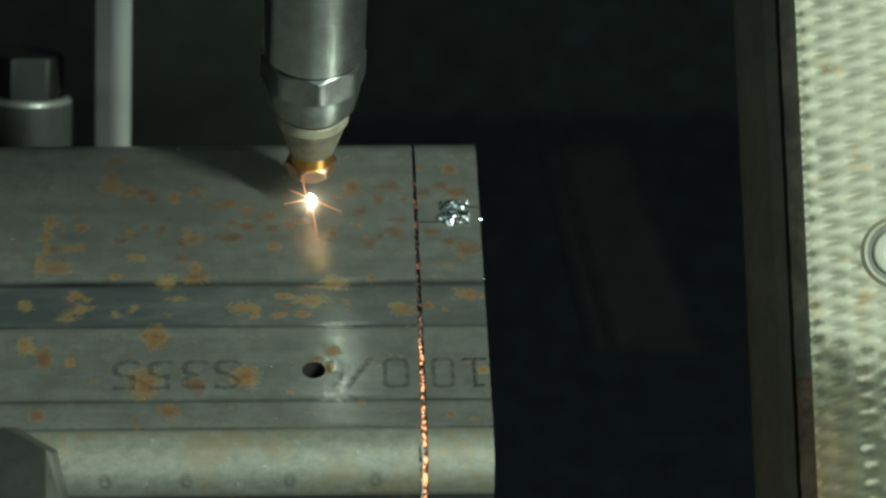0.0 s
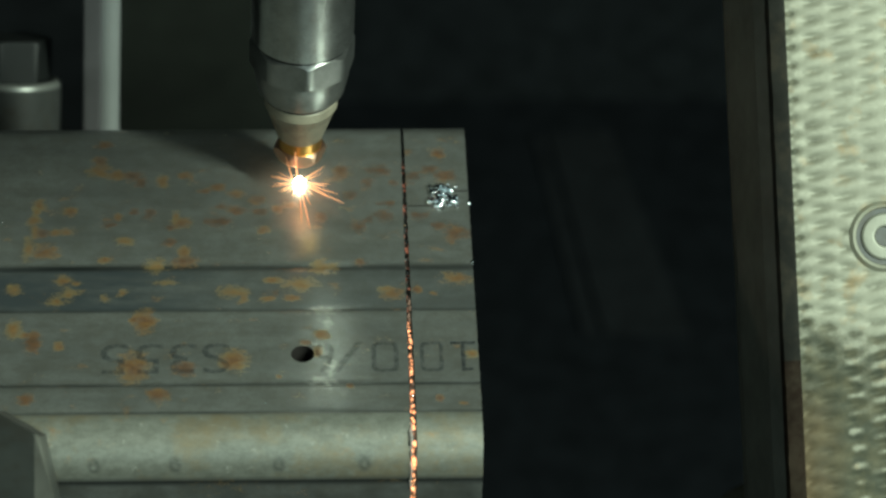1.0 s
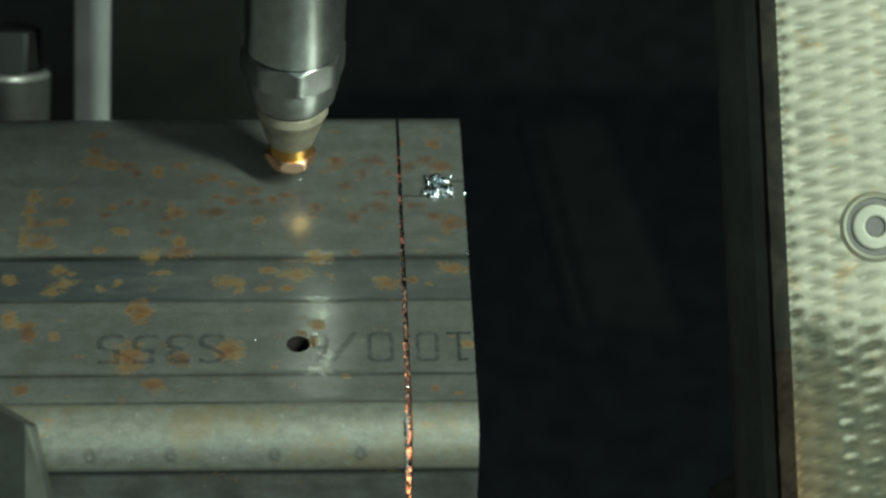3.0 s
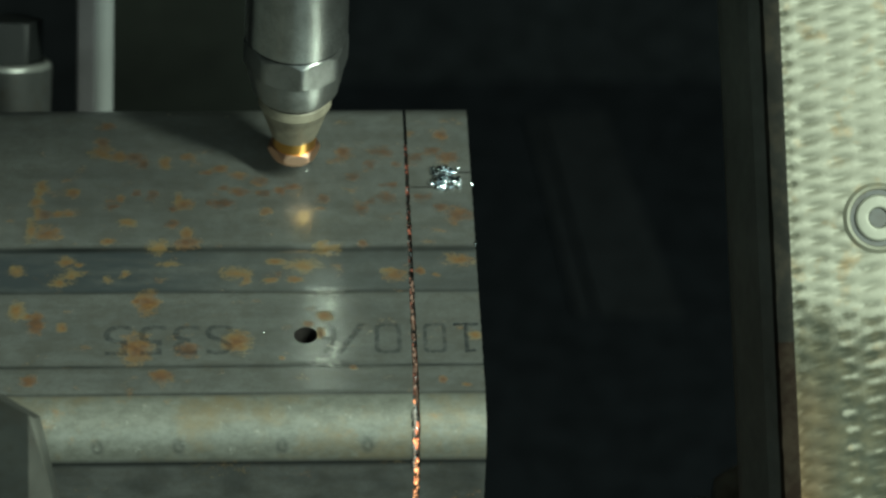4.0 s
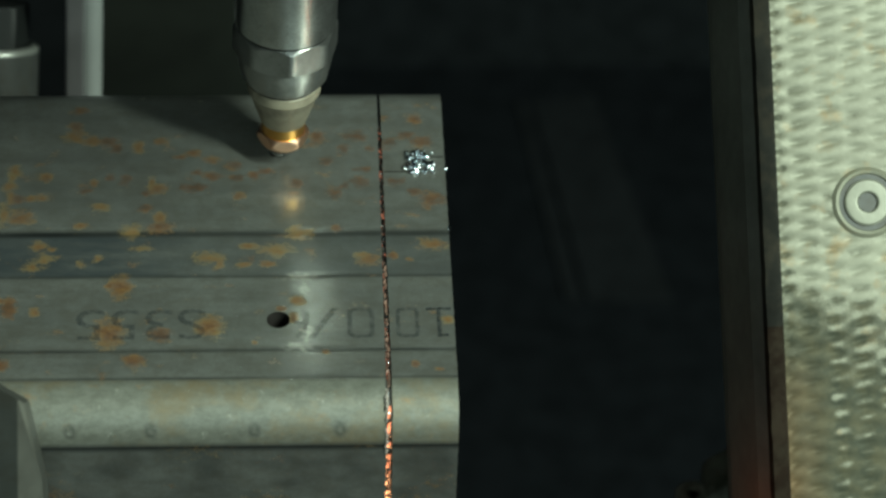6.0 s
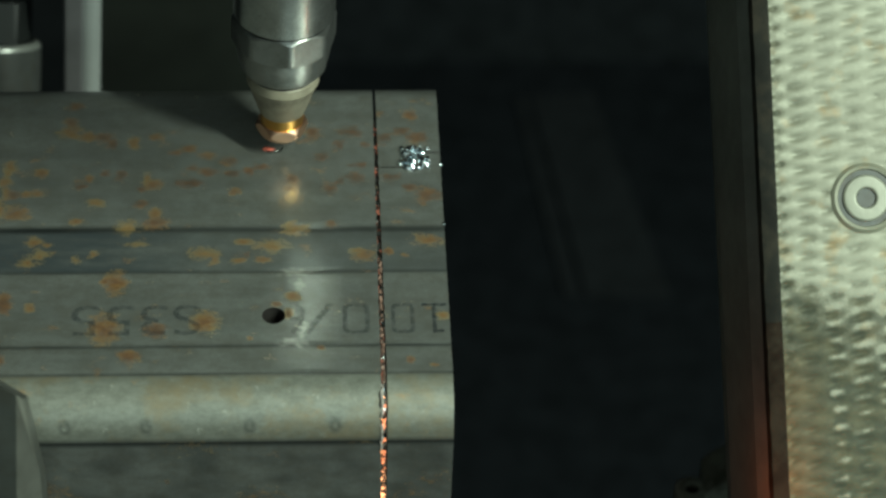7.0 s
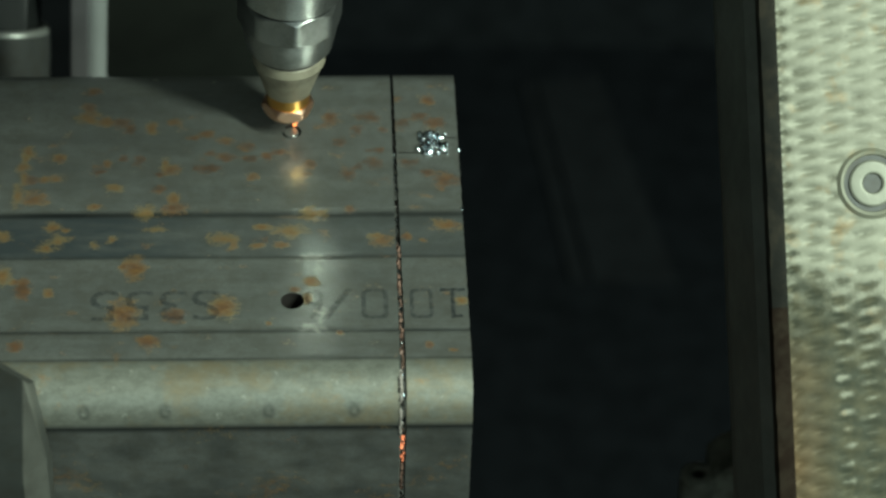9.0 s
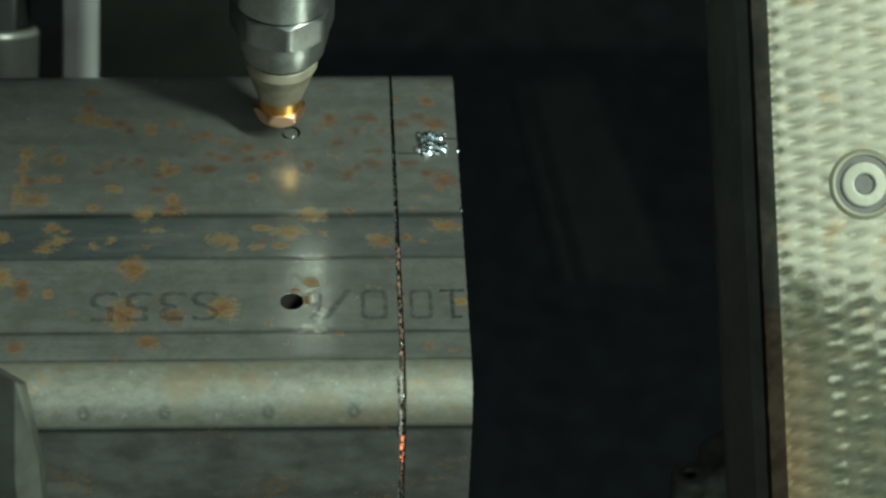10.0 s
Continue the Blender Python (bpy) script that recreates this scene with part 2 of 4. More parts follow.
# ---- building helpers ----
def part(name, bm, material, parent=None, label="", smooth=False):
    me = bpy.data.meshes.new(name)
    bm.normal_update()
    bm.to_mesh(me)
    bm.free()
    for mat in (material if isinstance(material, (list, tuple)) else [material]):
        me.materials.append(mat)
    if smooth:
        me.shade_smooth()
        me.set_sharp_from_angle(angle=radians(35))
    ob = new(name, me)
    if parent:
        ob.parent = parent
    if label:
        ob["label"] = label
    return ob


def thing(name, at, label, category, group="", kind=""):
    e = new(name)
    e.empty_display_size = 0.01
    e.location = at
    return tagged(e, label, category, group, kind)


def lathe(profile, steps=64, centre=(0, 0, 0), bm=None):
    """A solid of revolution about z from (radius, height) pairs."""
    bm = bm or bmesh.new()
    cx, cy, cz = centre
    rings = []
    for r, z in profile:
        if r < 1e-7:
            rings.append([bm.verts.new((cx, cy, cz + z))])
        else:
            rings.append([bm.verts.new((cx + r * math.cos(2 * math.pi * i / steps), cy + r * math.sin(2 * math.pi * i / steps), cz + z)) for i in range(steps)])
    for a, b in zip(rings, rings[1:]):
        for i in range(steps):
            j = (i + 1) % steps
            vs = [a[i % len(a)], a[j % len(a)], b[j % len(b)], b[i % len(b)]]
            vs = list(dict.fromkeys(vs))
            if len(vs) > 2:
                bm.faces.new(vs)
    bmesh.ops.recalc_face_normals(bm, faces=bm.faces)
    return bm


def box(sx, sy, sz, at=(0, 0, 0), bevel=0.0, bm=None):
    bm = bm or bmesh.new()
    vs = bmesh.ops.create_cube(bm, size=1.0, matrix=Matrix.Translation(at) @ Matrix.Diagonal((sx, sy, sz, 1)))["verts"]
    if bevel:
        es = list({e for v in vs for e in v.link_edges})
        bmesh.ops.bevel(bm, geom=es, offset=bevel, segments=2, affect="EDGES", profile=0.5)
    return bm


def prism(points, z0, z1, bm=None):
    bm = bm or bmesh.new()
    lo = [bm.verts.new((x, y, z0)) for x, y in points]
    hi = [bm.verts.new((x, y, z1)) for x, y in points]
    n = len(points)
    bm.faces.new(lo[::-1]), bm.faces.new(hi)
    for i in range(n):
        bm.faces.new((lo[i], lo[(i + 1) % n], hi[(i + 1) % n], hi[i]))
    return bm


def lump(r, seed, at=(0, 0, 0), squash=(1, 1, 1), sub=2, bm=None, rough=0.6):
    """An uneven droplet."""
    bm = bm or bmesh.new()
    vs = bmesh.ops.create_icosphere(bm, subdivisions=sub, radius=1.0)["verts"]
    for v in vs:
        k = 1 + rough * noise.noise(v.co * 1.9 + Vector((seed * 3.1, seed, 0)))
        v.co = Vector((v.co.x * squash[0], v.co.y * squash[1], v.co.z * squash[2])) * (k * r) + Vector(at)
    return bm


# ---- the machine's enclosure ----
def room():
    def wall(name, sx, sy, sz, at, mat, label):
        tagged(part(name, box(sx, sy, sz, at), mat), label, "wall", kind="structure")
    tagged(part("floor", box(2.6, 2.8, 0.04, (0, -0.2, 0.10)), M_FLOOR), "near-black steel floor of the cutting chamber", "floor", kind="structure")
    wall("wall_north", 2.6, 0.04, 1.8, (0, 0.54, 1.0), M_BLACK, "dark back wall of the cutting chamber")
    wall("wall_south", 2.6, 0.04, 1.8, (0, -1.58, 1.0), M_WALL, "dark painted wall behind the open hatch")
    wall("wall_west", 0.04, 2.16, 1.8, (-1.28, -0.48, 1.0), M_WALL, "dark painted side wall of the machine")
    wall("wall_east", 0.04, 2.16, 1.8, (1.28, -0.48, 1.0), M_WALL, "dark painted side wall of the machine")
    tagged(part("ceiling", box(2.6, 2.24, 0.04, (0, -0.48, 1.92)), M_WALL), "dark painted ceiling of the enclosure", "ceiling", kind="structure")


# ---- the steel tube ----
HALF, RAD, WALL, KERF = 0.050, 0.0088, 0.006, 0.00125
CUT = -0.01335
PIERCE = (-0.0347, 0.0261)


def outline(offset=0.0):
    """The square profile with rounded corners as (y, z), fine where it faces up and forward."""
    pts = []
    r = RAD - offset if RAD > offset else 0.001
    h = HALF - offset
    c = h - r
    def arc(cy, cz, a0, a1, n):
        for i in range(n + 1):
            a = radians(a0 + (a1 - a0) * i / n)
            pts.append((cy + r * math.cos(a), cz + r * math.sin(a)))
    arc(c, c, 0, 90, 10)
    fine = 150 if offset == 0 else 12
    for i in range(1, fine):
        pts.append((c - 2 * c * i / fine, h))
    arc(-c, c, 90, 180, 18 if offset == 0 else 10)
    fine = 120 if offset == 0 else 6
    for i in range(1, fine):
        pts.append((-h, c - 2 * c * i / fine))
    arc(-c, -c, 180, 270, 6)
    arc(c, -c, 270, 360, 6)
    return pts


# rust patches on the tube as x, y, half width and half depth in millimetres, from the cut end and the tube's middle, and hue from brown (0) to yellow (1)
RUST_FAR = [(-76.6, 39.2, 1.4, 1, 0.3), (-5.9, 36.2, 1.6, 1.3, 0.4), (-77.3, 34.1, 1.2, 1.3, 0.4), (-76.9, 30.9, 2.1, 1.8, 0.7), (-7.9, 30.9, 1.5, 1, 0.1), (-18.3, 30.6, 2.3, 1.3, 0.1),
            (-26.4, 30.3, 1.4, 2, 0.3), (-73.6, 29.4, 1.8, 1.3, 0.6), (-59, 29.3, 1.6, 0.9, 0.5), (-69.9, 29.1, 1.8, 1.4, 0.3), (-4.7, 28.6, 2, 1.7, 0.2), (-11.5, 28.3, 1.4, 1.4, 0),
            (-64, 27.6, 1.3, 1.6, 0.7), (-68.2, 26.9, 0.9, 1, 0.1), (-15.6, 26.6, 0.8, 0.8, 0.2), (-20.9, 26.4, 1, 1.3, 0.1), (-52.4, 25.4, 1.4, 1, 0.4), (-55, 24.3, 1.2, 0.6, 0.3),
            (-48.7, 23.2, 1, 1, 0.6), (-48.5, 23.2, 1.3, 1, 0.3), (-24.7, 22.8, 1.1, 1, 0.1)]
RUST_BACK = [(-44, 21.6, 1.3, 1.3, 0.2), (-89, 20.1, 1.2, 1.6, 0.8), (-16.4, 20, 0.8, 0.7, 0), (-18.3, 19.9, 0.7, 0.6, 0), (-37.2, 19.7, 1.5, 0.7, 0.2), (-51.4, 19.4, 0.8, 0.9, 0.2),
             (-48, 18.3, 1.8, 0.8, 0.2), (-39.7, 18.2, 1, 1.3, 0.2), (-48.1, 18.2, 1.8, 1, 0.2), (-89.3, 18, 0.6, 1, 0.8), (-82.5, 17.9, 1.3, 1.2, 0.6), (-69.2, 17.8, 0.9, 0.8, 0.1),
             (-43.2, 17.8, 1.3, 0.8, 0), (-66.1, 17.1, 1.1, 1.4, 0.2), (-60.7, 16.7, 0.6, 1.4, 0.8), (-72.6, 16.1, 0.7, 0.9, 0.5), (-17.8, 16.1, 1.8, 1.4, 0), (-10.6, 16, 1.8, 1, 0),
             (-31, 15.8, 1.2, 1, 0.1), (-89.8, 15.2, 1.2, 1.2, 0.6), (-20.9, 15, 0.9, 0.7, 0)]
RUST_MID = [(-54.3, 14.9, 0.7, 0.8, 0.1), (-51.8, 14.5, 2.3, 1.2, 0.1), (-59.3, 14.3, 1.8, 1.4, 0.5), (-74.3, 13.7, 1.2, 0.8, 0.1), (-6.8, 13, 1.1, 1, 0.1), (-61.9, 12.9, 0.6, 0.8, 0.1),
            (-23.1, 12.8, 1.3, 1.4, 0.1), (-89.4, 12.1, 0.6, 2.6, 0.8), (-42.9, 12, 1.1, 1, 0.5), (-82.6, 11.7, 1.3, 1, 0.6), (-87.8, 11.4, 1.2, 1.2, 0.1), (-85.3, 11.4, 0.8, 0.8, 0.6),
            (-3.1, 10.7, 2.4, 2, 0.2), (-70.9, 8.7, 1.8, 1, 0.9), (-4, 8.5, 0.9, 0.8, 0.4), (-61.8, 8.3, 1.4, 1, 0.2)]
RUST_STEP = [(-90.2, 6.7, 0.9, 2.9, 0.8), (-87, 5.7, 2.5, 1.8, 0.5), (-58.8, 5.4, 1.2, 1.6, 0.7), (-74.5, 3.2, 1.3, 0.8, 0.7), (-58.8, 2.7, 2.3, 1.3, 0.3), (-22.8, 2.1, 1, 0.6, 0.3),
             (-64.3, 1.4, 1.9, 1.9, 0.9), (-30.4, 0.7, 2.3, 1.7, 0.8)]
RUST_BAND = [(-82.9, -2.9, 1.4, 1.2, 0.8), (-3.6, -2.9, 2.7, 1.5, 0.6), (-40.6, -3.2, 1.5, 0.7, 0.8), (-62.3, -3.8, 2.1, 0.5, 1), (-79.9, -3.9, 0.9, 0.5, 0.8), (-35.2, -4.3, 3, 1.7, 0.9),
             (-92.3, -5.5, 1.2, 1.6, 0.8), (-17.8, -5.9, 1.4, 0.8, 1), (-11.6, -6.2, 0.7, 0.8, 0.4), (-70.8, -6.6, 0.9, 0.7, 0.9), (-48.4, -6.6, 2.8, 1.4, 0.9), (-81.4, -6.9, 1.8, 1.4, 1),
             (-16.4, -7.3, 2, 1.5, 0.6), (-8.3, -7.4, 0.6, 0.5, 0.6), (-74.1, -8.2, 1, 0.7, 1), (-46.4, -8.3, 0.9, 1.2, 0.8), (-36.8, -8.5, 1.4, 0.8, 0.6), (-41.6, -8.6, 1.4, 0.7, 0.7),
             (-83.7, -8.9, 1.6, 1.2, 0.9)]
RUST_TEXT = [(-68, -14.6, 0.7, 0.5, 0.6), (-65.9, -15, 2, 2.6, 0.6), (-91.7, -17, 1.2, 2, 0.8), (-89.4, -18.9, 0.7, 0.7, 0.7), (-31, -19.2, 1.3, 0.9, 0.8), (-87.7, -20.9, 1.3, 2.5, 0.3),
             (-34, -21.5, 0.7, 0.5, 0.3), (-82.5, -22.1, 0.8, 1, 0.6), (-31.6, -24.0, 0.6, 1.3, 0.8), (-1.3, -24.9, 0.9, 1, 0.9), (-48.1, -26.4, 2.3, 2.5, 0.7), (-67.7, -28.1, 2.4, 3.3, 0.6),
             (-57.6, -28.6, 1.8, 1.6, 0.3), (-39.1, -31.1, 0.3, 0.3, 0.5), (-25.4, -33.6, 0.4, 0.4, 0.5), (-62.6, -35.8, 1.7, 1.4, 0.4), (-88.1, -36.9, 1.2, 1.2, 0.4), (-8, -37.4, 0.5, 0.7, 0.4),
             (-3.5, -38.7, 0.5, 0.3, 0.5)]
RUST = [p for rows in (RUST_FAR, RUST_BACK, RUST_MID, RUST_STEP, RUST_BAND, RUST_TEXT) for p in rows]


# painted glare and residue beside the hole: x, y, half width, half depth
GLARE_SPOTS = [(-30.4, -12.2, 2.6, 1.2), (-30.5, -32.2, 2.8, 1.1), (-28.8, -28.6, 1.2, 2.4), (-31.0, -23.0, 0.8, 2.2), (-29.6, -0.6, 1.3, 0.9), (-29.8, -16.0, 1.6, 1.2)]


def rust_at(x, y, spots):
    """How rusty the skin is at x, y (millimetres), and the rust's hue there."""
    best, tone, total = 0.0, 0.0, 1e-6
    for sx, sy, rx, ry, hue in spots:
        d = math.hypot((x - sx) / (1.15 * rx + 0.25), (y - sy) / (1.15 * ry + 0.25))
        if d < 1.8:
            k = (1.0 - 0.55 * d) * (1.0 if sy > -12 else 1.18)
            best = max(best, k)
            tone, total = tone + hue * k * k, total + k * k
    return best, tone / total


def kerf_close(y, z):
    """How far the slot's lips stand closer than its full width: the slot narrows towards the back."""
    f = min(1.0, max(0.0, (0.046 - y) / 0.090)) if z > HALF - RAD else 1.0
    return KERF / 2 - (0.00030 + 0.00033 * f)


def tube_mesh(name, xs, left_noise, right_noise, parent, label, holes=()):
    """A length of hollow tube along x, open at both ends, with real wall thickness and through holes in its top."""
    out, inn = outline(0.0), outline(WALL)
    bm = bmesh.new()
    rust, band, worn = (bm.verts.layers.float.new(n) for n in ("rust", "scale_band", "worn"))
    glare, hue = (bm.verts.layers.float.new(n) for n in ("glare_pale", "rust_hue"))
    groove = bm.verts.layers.float.new("groove")
    def ragged(x, p, k):
        return x + k * noise.noise(Vector((p[0] * 600, p[1] * 600, x * 10))) if k else x
    rows = []
    for i, x in enumerate(xs):
        k = left_noise if i == 0 else right_noise if i == len(xs) - 1 else 0.0
        row = []
        lip = (-1 if i == 0 else 1) if k > 0.00012 else 0
        near_spots = [p for p in RUST if abs(p[0] - x * 1000) < 2.2 * p[2] + 0.6]
        for y, z in out:
            dz = dirt_and_dark = 0.0
            ymm = y * 1000
            if z > HALF - 1e-6:
                # rolled lines along the top: a step and three fine grooves, each also darkened
                wob = 0.25 * noise.noise(Vector((x * 40, 1.0, 0)))
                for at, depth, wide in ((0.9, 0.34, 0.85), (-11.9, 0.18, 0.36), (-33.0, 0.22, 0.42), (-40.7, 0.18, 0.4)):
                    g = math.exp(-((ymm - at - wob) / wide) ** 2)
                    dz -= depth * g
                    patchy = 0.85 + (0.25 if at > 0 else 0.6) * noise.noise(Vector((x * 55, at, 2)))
                    dirt_and_dark = max(dirt_and_dark, g * patchy * (0.35 + 2.2 * depth) * (1.0 if at < 0 or x < -0.055 else 0.85))
                if -11.9 < ymm < 1.0:
                    dz -= 0.10
                dz += 0.05 * noise.noise(Vector((x * 25, ymm * 0.05, 3)))
            v = bm.verts.new((ragged(x, (y, z), k) + lip * kerf_close(y, z), y, z + dz / 1000))
            if y > -HALF + 1e-5:
                spot, v[hue] = rust_at(x * 1000, ymm, near_spots)
                stray = 0.62 * noise.noise(Vector((x * 210, y * 330, 1.5)))
                v[rust] = max(spot, stray)
                if stray > spot:
                    v[hue] = 0.35
            else:
                v[rust], v[hue] = 0.16 + 0.55 * noise.noise(Vector((x * 70, z * 110, 7))), 0.45 + 0.4 * noise.noise(Vector((x * 90, z * 120, 3)))
            # mottle the front face darker, with a thin dark line below the corner
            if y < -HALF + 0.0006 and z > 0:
                dirt_and_dark = max(dirt_and_dark, 0.16 + 0.45 * noise.noise(Vector((x * 90, z * 160, 11))) + 0.25 * noise.noise(Vector((x * 240, z * 380, 5)))) if z < HALF - RAD - 0.0012 else dirt_and_dark
                dirt_and_dark = max(dirt_and_dark, 0.97 * math.exp(-((z - (HALF - RAD - 0.0008)) / 0.0007) ** 2))
            if z > HALF - RAD and y < -HALF + 0.004:
                # small round dents low on the front corner, drawn as dark rings in the colour
                for at in (-0.0392, -0.0228, -0.0745, -0.0590):
                    d = math.hypot(x - at, (z - (HALF - 0.0056)) * 0.8)
                    dirt_and_dark = max(dirt_and_dark, 0.5 * math.exp(-((d - 0.0008) / 0.0004) ** 2))
            v[groove] = dirt_and_dark
            inside = min(1.0, max(0.0, (ymm + 12.4) / 0.8)) * min(1.0, max(0.0, (1.2 - ymm) / 0.8))
            v[band] = inside * min(1.0, max(0.45, (-x * 1000 - 25) / 45)) if z > HALF - 0.001 else 0.0
            v[worn] = min(1.0, max(0.0, (-40.6 - ymm) / 0.6)) * min(1.0, max(0.0, (z - (HALF - RAD - 0.0004)) / 0.0006))
            if z > HALF - 0.001:
                # the head's glare beside the cut hole, painted as pale patches with some residue
                for sx, sy, w, h in GLARE_SPOTS:
                    d = math.hypot((x * 1000 - sx) / w, (ymm - sy) / h)
                    if d < 1.6:
                        v[glare] = max(v[glare], min(1.0, 1.3 * (1.25 - d) + 1.5 * noise.noise(Vector((x * 700, y * 1100, 4)))))
            row.append(v)
        rows.append(row)
    n = len(out)
    for a, b in zip(rows, rows[1:]):
        for j in range(n):
            bm.faces.new((a[j], a[(j + 1) % n], b[(j + 1) % n], b[j]))
    m = len(inn)
    ends = []
    for i, k in ((0, left_noise), (-1, right_noise)):
        ends.append([bm.verts.new((ragged(xs[i], p, k) + ((1 if i else -1) * kerf_close(*p) if k > 0.00012 else 0), *p)) for p in inn])
    for j in range(m):
        bm.faces.new((ends[0][j], ends[1][j], ends[1][(j + 1) % m], ends[0][(j + 1) % m]))
    # the cut faces of the wall, filled from ring to ring by matching angle
    def angle(v):
        return math.atan2(v.co.z, v.co.y)
    for ring_o, ring_i, flip in ((rows[0], ends[0], True), (rows[-1], ends[1], False)):
        near = [min(range(m), key=lambda q, v=v: (ring_i[q].co.yz - v.co.yz).length) for v in ring_o]
        for j in range(n):
            a, b = ring_o[j], ring_o[(j + 1) % n]
            p, q = near[j], near[(j + 1) % n]
            vs = [a, b, ring_i[q]]
            f = bm.faces.new(vs if flip else vs[::-1])
            f.material_index = 1
            while p != q:
                nxt = (p + 1) % m
                f = bm.faces.new([a, ring_i[nxt], ring_i[p]] if flip else [a, ring_i[p], ring_i[nxt]])
                f.material_index = 1
                p = nxt
    for hx, hy, hr, depth in holes:
        gone = [f for f in bm.faces if f.calc_center_median().z > HALF - 0.001 and math.hypot(f.calc_center_median().x - hx, f.calc_center_median().y - hy) < hr]
        bmesh.ops.delete(bm, geom=gone, context="FACES")
        rim = [e for e in bm.edges if e.is_boundary and math.hypot(e.verts[0].co.x - hx, e.verts[0].co.y - hy) < hr * 1.6 and e.verts[0].co.z > HALF - 0.001]
        for v in {v for e in rim for v in e.verts}:
            d = Vector((v.co.x - hx, v.co.y - hy))
            d = d.normalized() * hr
            v.co.x, v.co.y = hx + d.x, hy + d.y
        made = bmesh.ops.extrude_edge_only(bm, edges=rim)["geom"]
        low = [v for v in made if isinstance(v, bmesh.types.BMVert)]
        for v in low:
            v.co.z -= depth
            v[rust] = 0.0
        for f in made:
            if isinstance(f, bmesh.types.BMFace):
                f.material_index = 1
    bmesh.ops.recalc_face_normals(bm, faces=bm.faces)
    return part(name, bm, [M_TUBE, M_CUT], parent, label, smooth=True)


def spaced(a, b, step):
    n = max(1, round((b - a) / step))
    return [a + (b - a) * i / n for i in range(n + 1)]


def steel_tube():
    tube = thing("steel_tube", (0, 0, TOP - HALF), "square grey steel tube with rust spots and a glowing slot", "metal tube")
    xs = spaced(-0.60, -0.125, 0.02)[:-1] + spaced(-0.125, CUT - KERF / 2, 0.00045)
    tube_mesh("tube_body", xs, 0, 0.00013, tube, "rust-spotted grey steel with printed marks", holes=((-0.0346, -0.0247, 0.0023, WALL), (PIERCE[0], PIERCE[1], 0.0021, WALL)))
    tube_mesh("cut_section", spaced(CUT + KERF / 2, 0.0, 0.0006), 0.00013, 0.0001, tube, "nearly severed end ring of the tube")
    # the printed marking reads from the far side
    bm = bmesh.new()
    for w, h, x, y in ((0.0049, 0.0008, 0, -0.0038), (0.0008, 0.0083, 0, 0), (0.0017, 0.0007, -0.0009, 0.0036)):
        box(w, h, 0.00002, (x, y, 0), 0, bm)
    one = part("printed_character", bm, M_INK, tube, "faded black printed character")
    one.matrix_local = pose(-0.0030, -0.0258, HALF + 0.00013, 0, 0, 180)
    for ch, x, w in ( ("0", -9.2, 4.6), ("0", -18.4, 5.3), ("/", -25.8, 6.2), ("6", -30.3, 3.6),
                     ("S", -51.6, 5.4), ("3", -58.0, 5.2), ("5", -64.6, 5.4), ("5", -71.4, 5.6)):
        character(ch, tube, x / 1000, -0.0258, w / 1000)
    return tube


def square_zero():
    """A zero as a rounded square ring, as the marking machine prints it."""
    bm = bmesh.new()
    rings = []
    for w, h, r in ((0.5, 0.5, 0.26), (0.5 - 0.17, 0.5 - 0.105, 0.16)):
        ring = []
        for cx, cy, a0 in ((1, 1, 0), (-1, 1, 90), (-1, -1, 180), (1, -1, 270)):
            for k in range(7):
                a = radians(a0 + 15 * k)
                ring.append(bm.verts.new((cx * (w - r) + r * math.cos(a), cy * (h - 0.63 * r) + 0.63 * r * math.sin(a), 0)))
        rings.append(ring)
    n = len(rings[0])
    for i in range(n):
        bm.faces.new((rings[0][i], rings[0][(i + 1) % n], rings[1][(i + 1) % n], rings[1][i]))
    me = bpy.data.meshes.new("marking")
    bm.to_mesh(me)
    bm.free()
    return me


def character(ch, tube, x, y, width, height=0.0084):
    """One printed character, thin ink just proud of the steel, turned half round."""
    text = bpy.data.curves.new("marking", "FONT")
    text.body, text.size, text.offset = ch, 1.0, -0.005
    tmp = bpy.data.objects.new("marking", text)
    me = bpy.data.meshes.new_from_object(tmp)
    bpy.data.objects.remove(tmp)
    if ch == "0":
        me = square_zero()
    xs = [v.co.x for v in me.vertices]
    ys = [v.co.y for v in me.vertices]
    for v in me.vertices:
        v.co.x = ((v.co.x - min(xs)) / (max(xs) - min(xs)) - 0.5) * width
        v.co.y = ((v.co.y - min(ys)) / (max(ys) - min(ys)) - 0.5) * height
    me.materials.append(M_INK)
    ob = new("printed_character", me)
    ob.parent = tube
    ob.matrix_local = pose(x, y, HALF + 0.00012, 0, 0, 180)
    ob["label"] = "faded black printed character"


# ---- the cutting head ----
def hexagon(r, turn=0.0):
    return [(r * math.cos(radians(60 * i + turn)), r * math.sin(radians(60 * i + turn))) for i in range(6)]


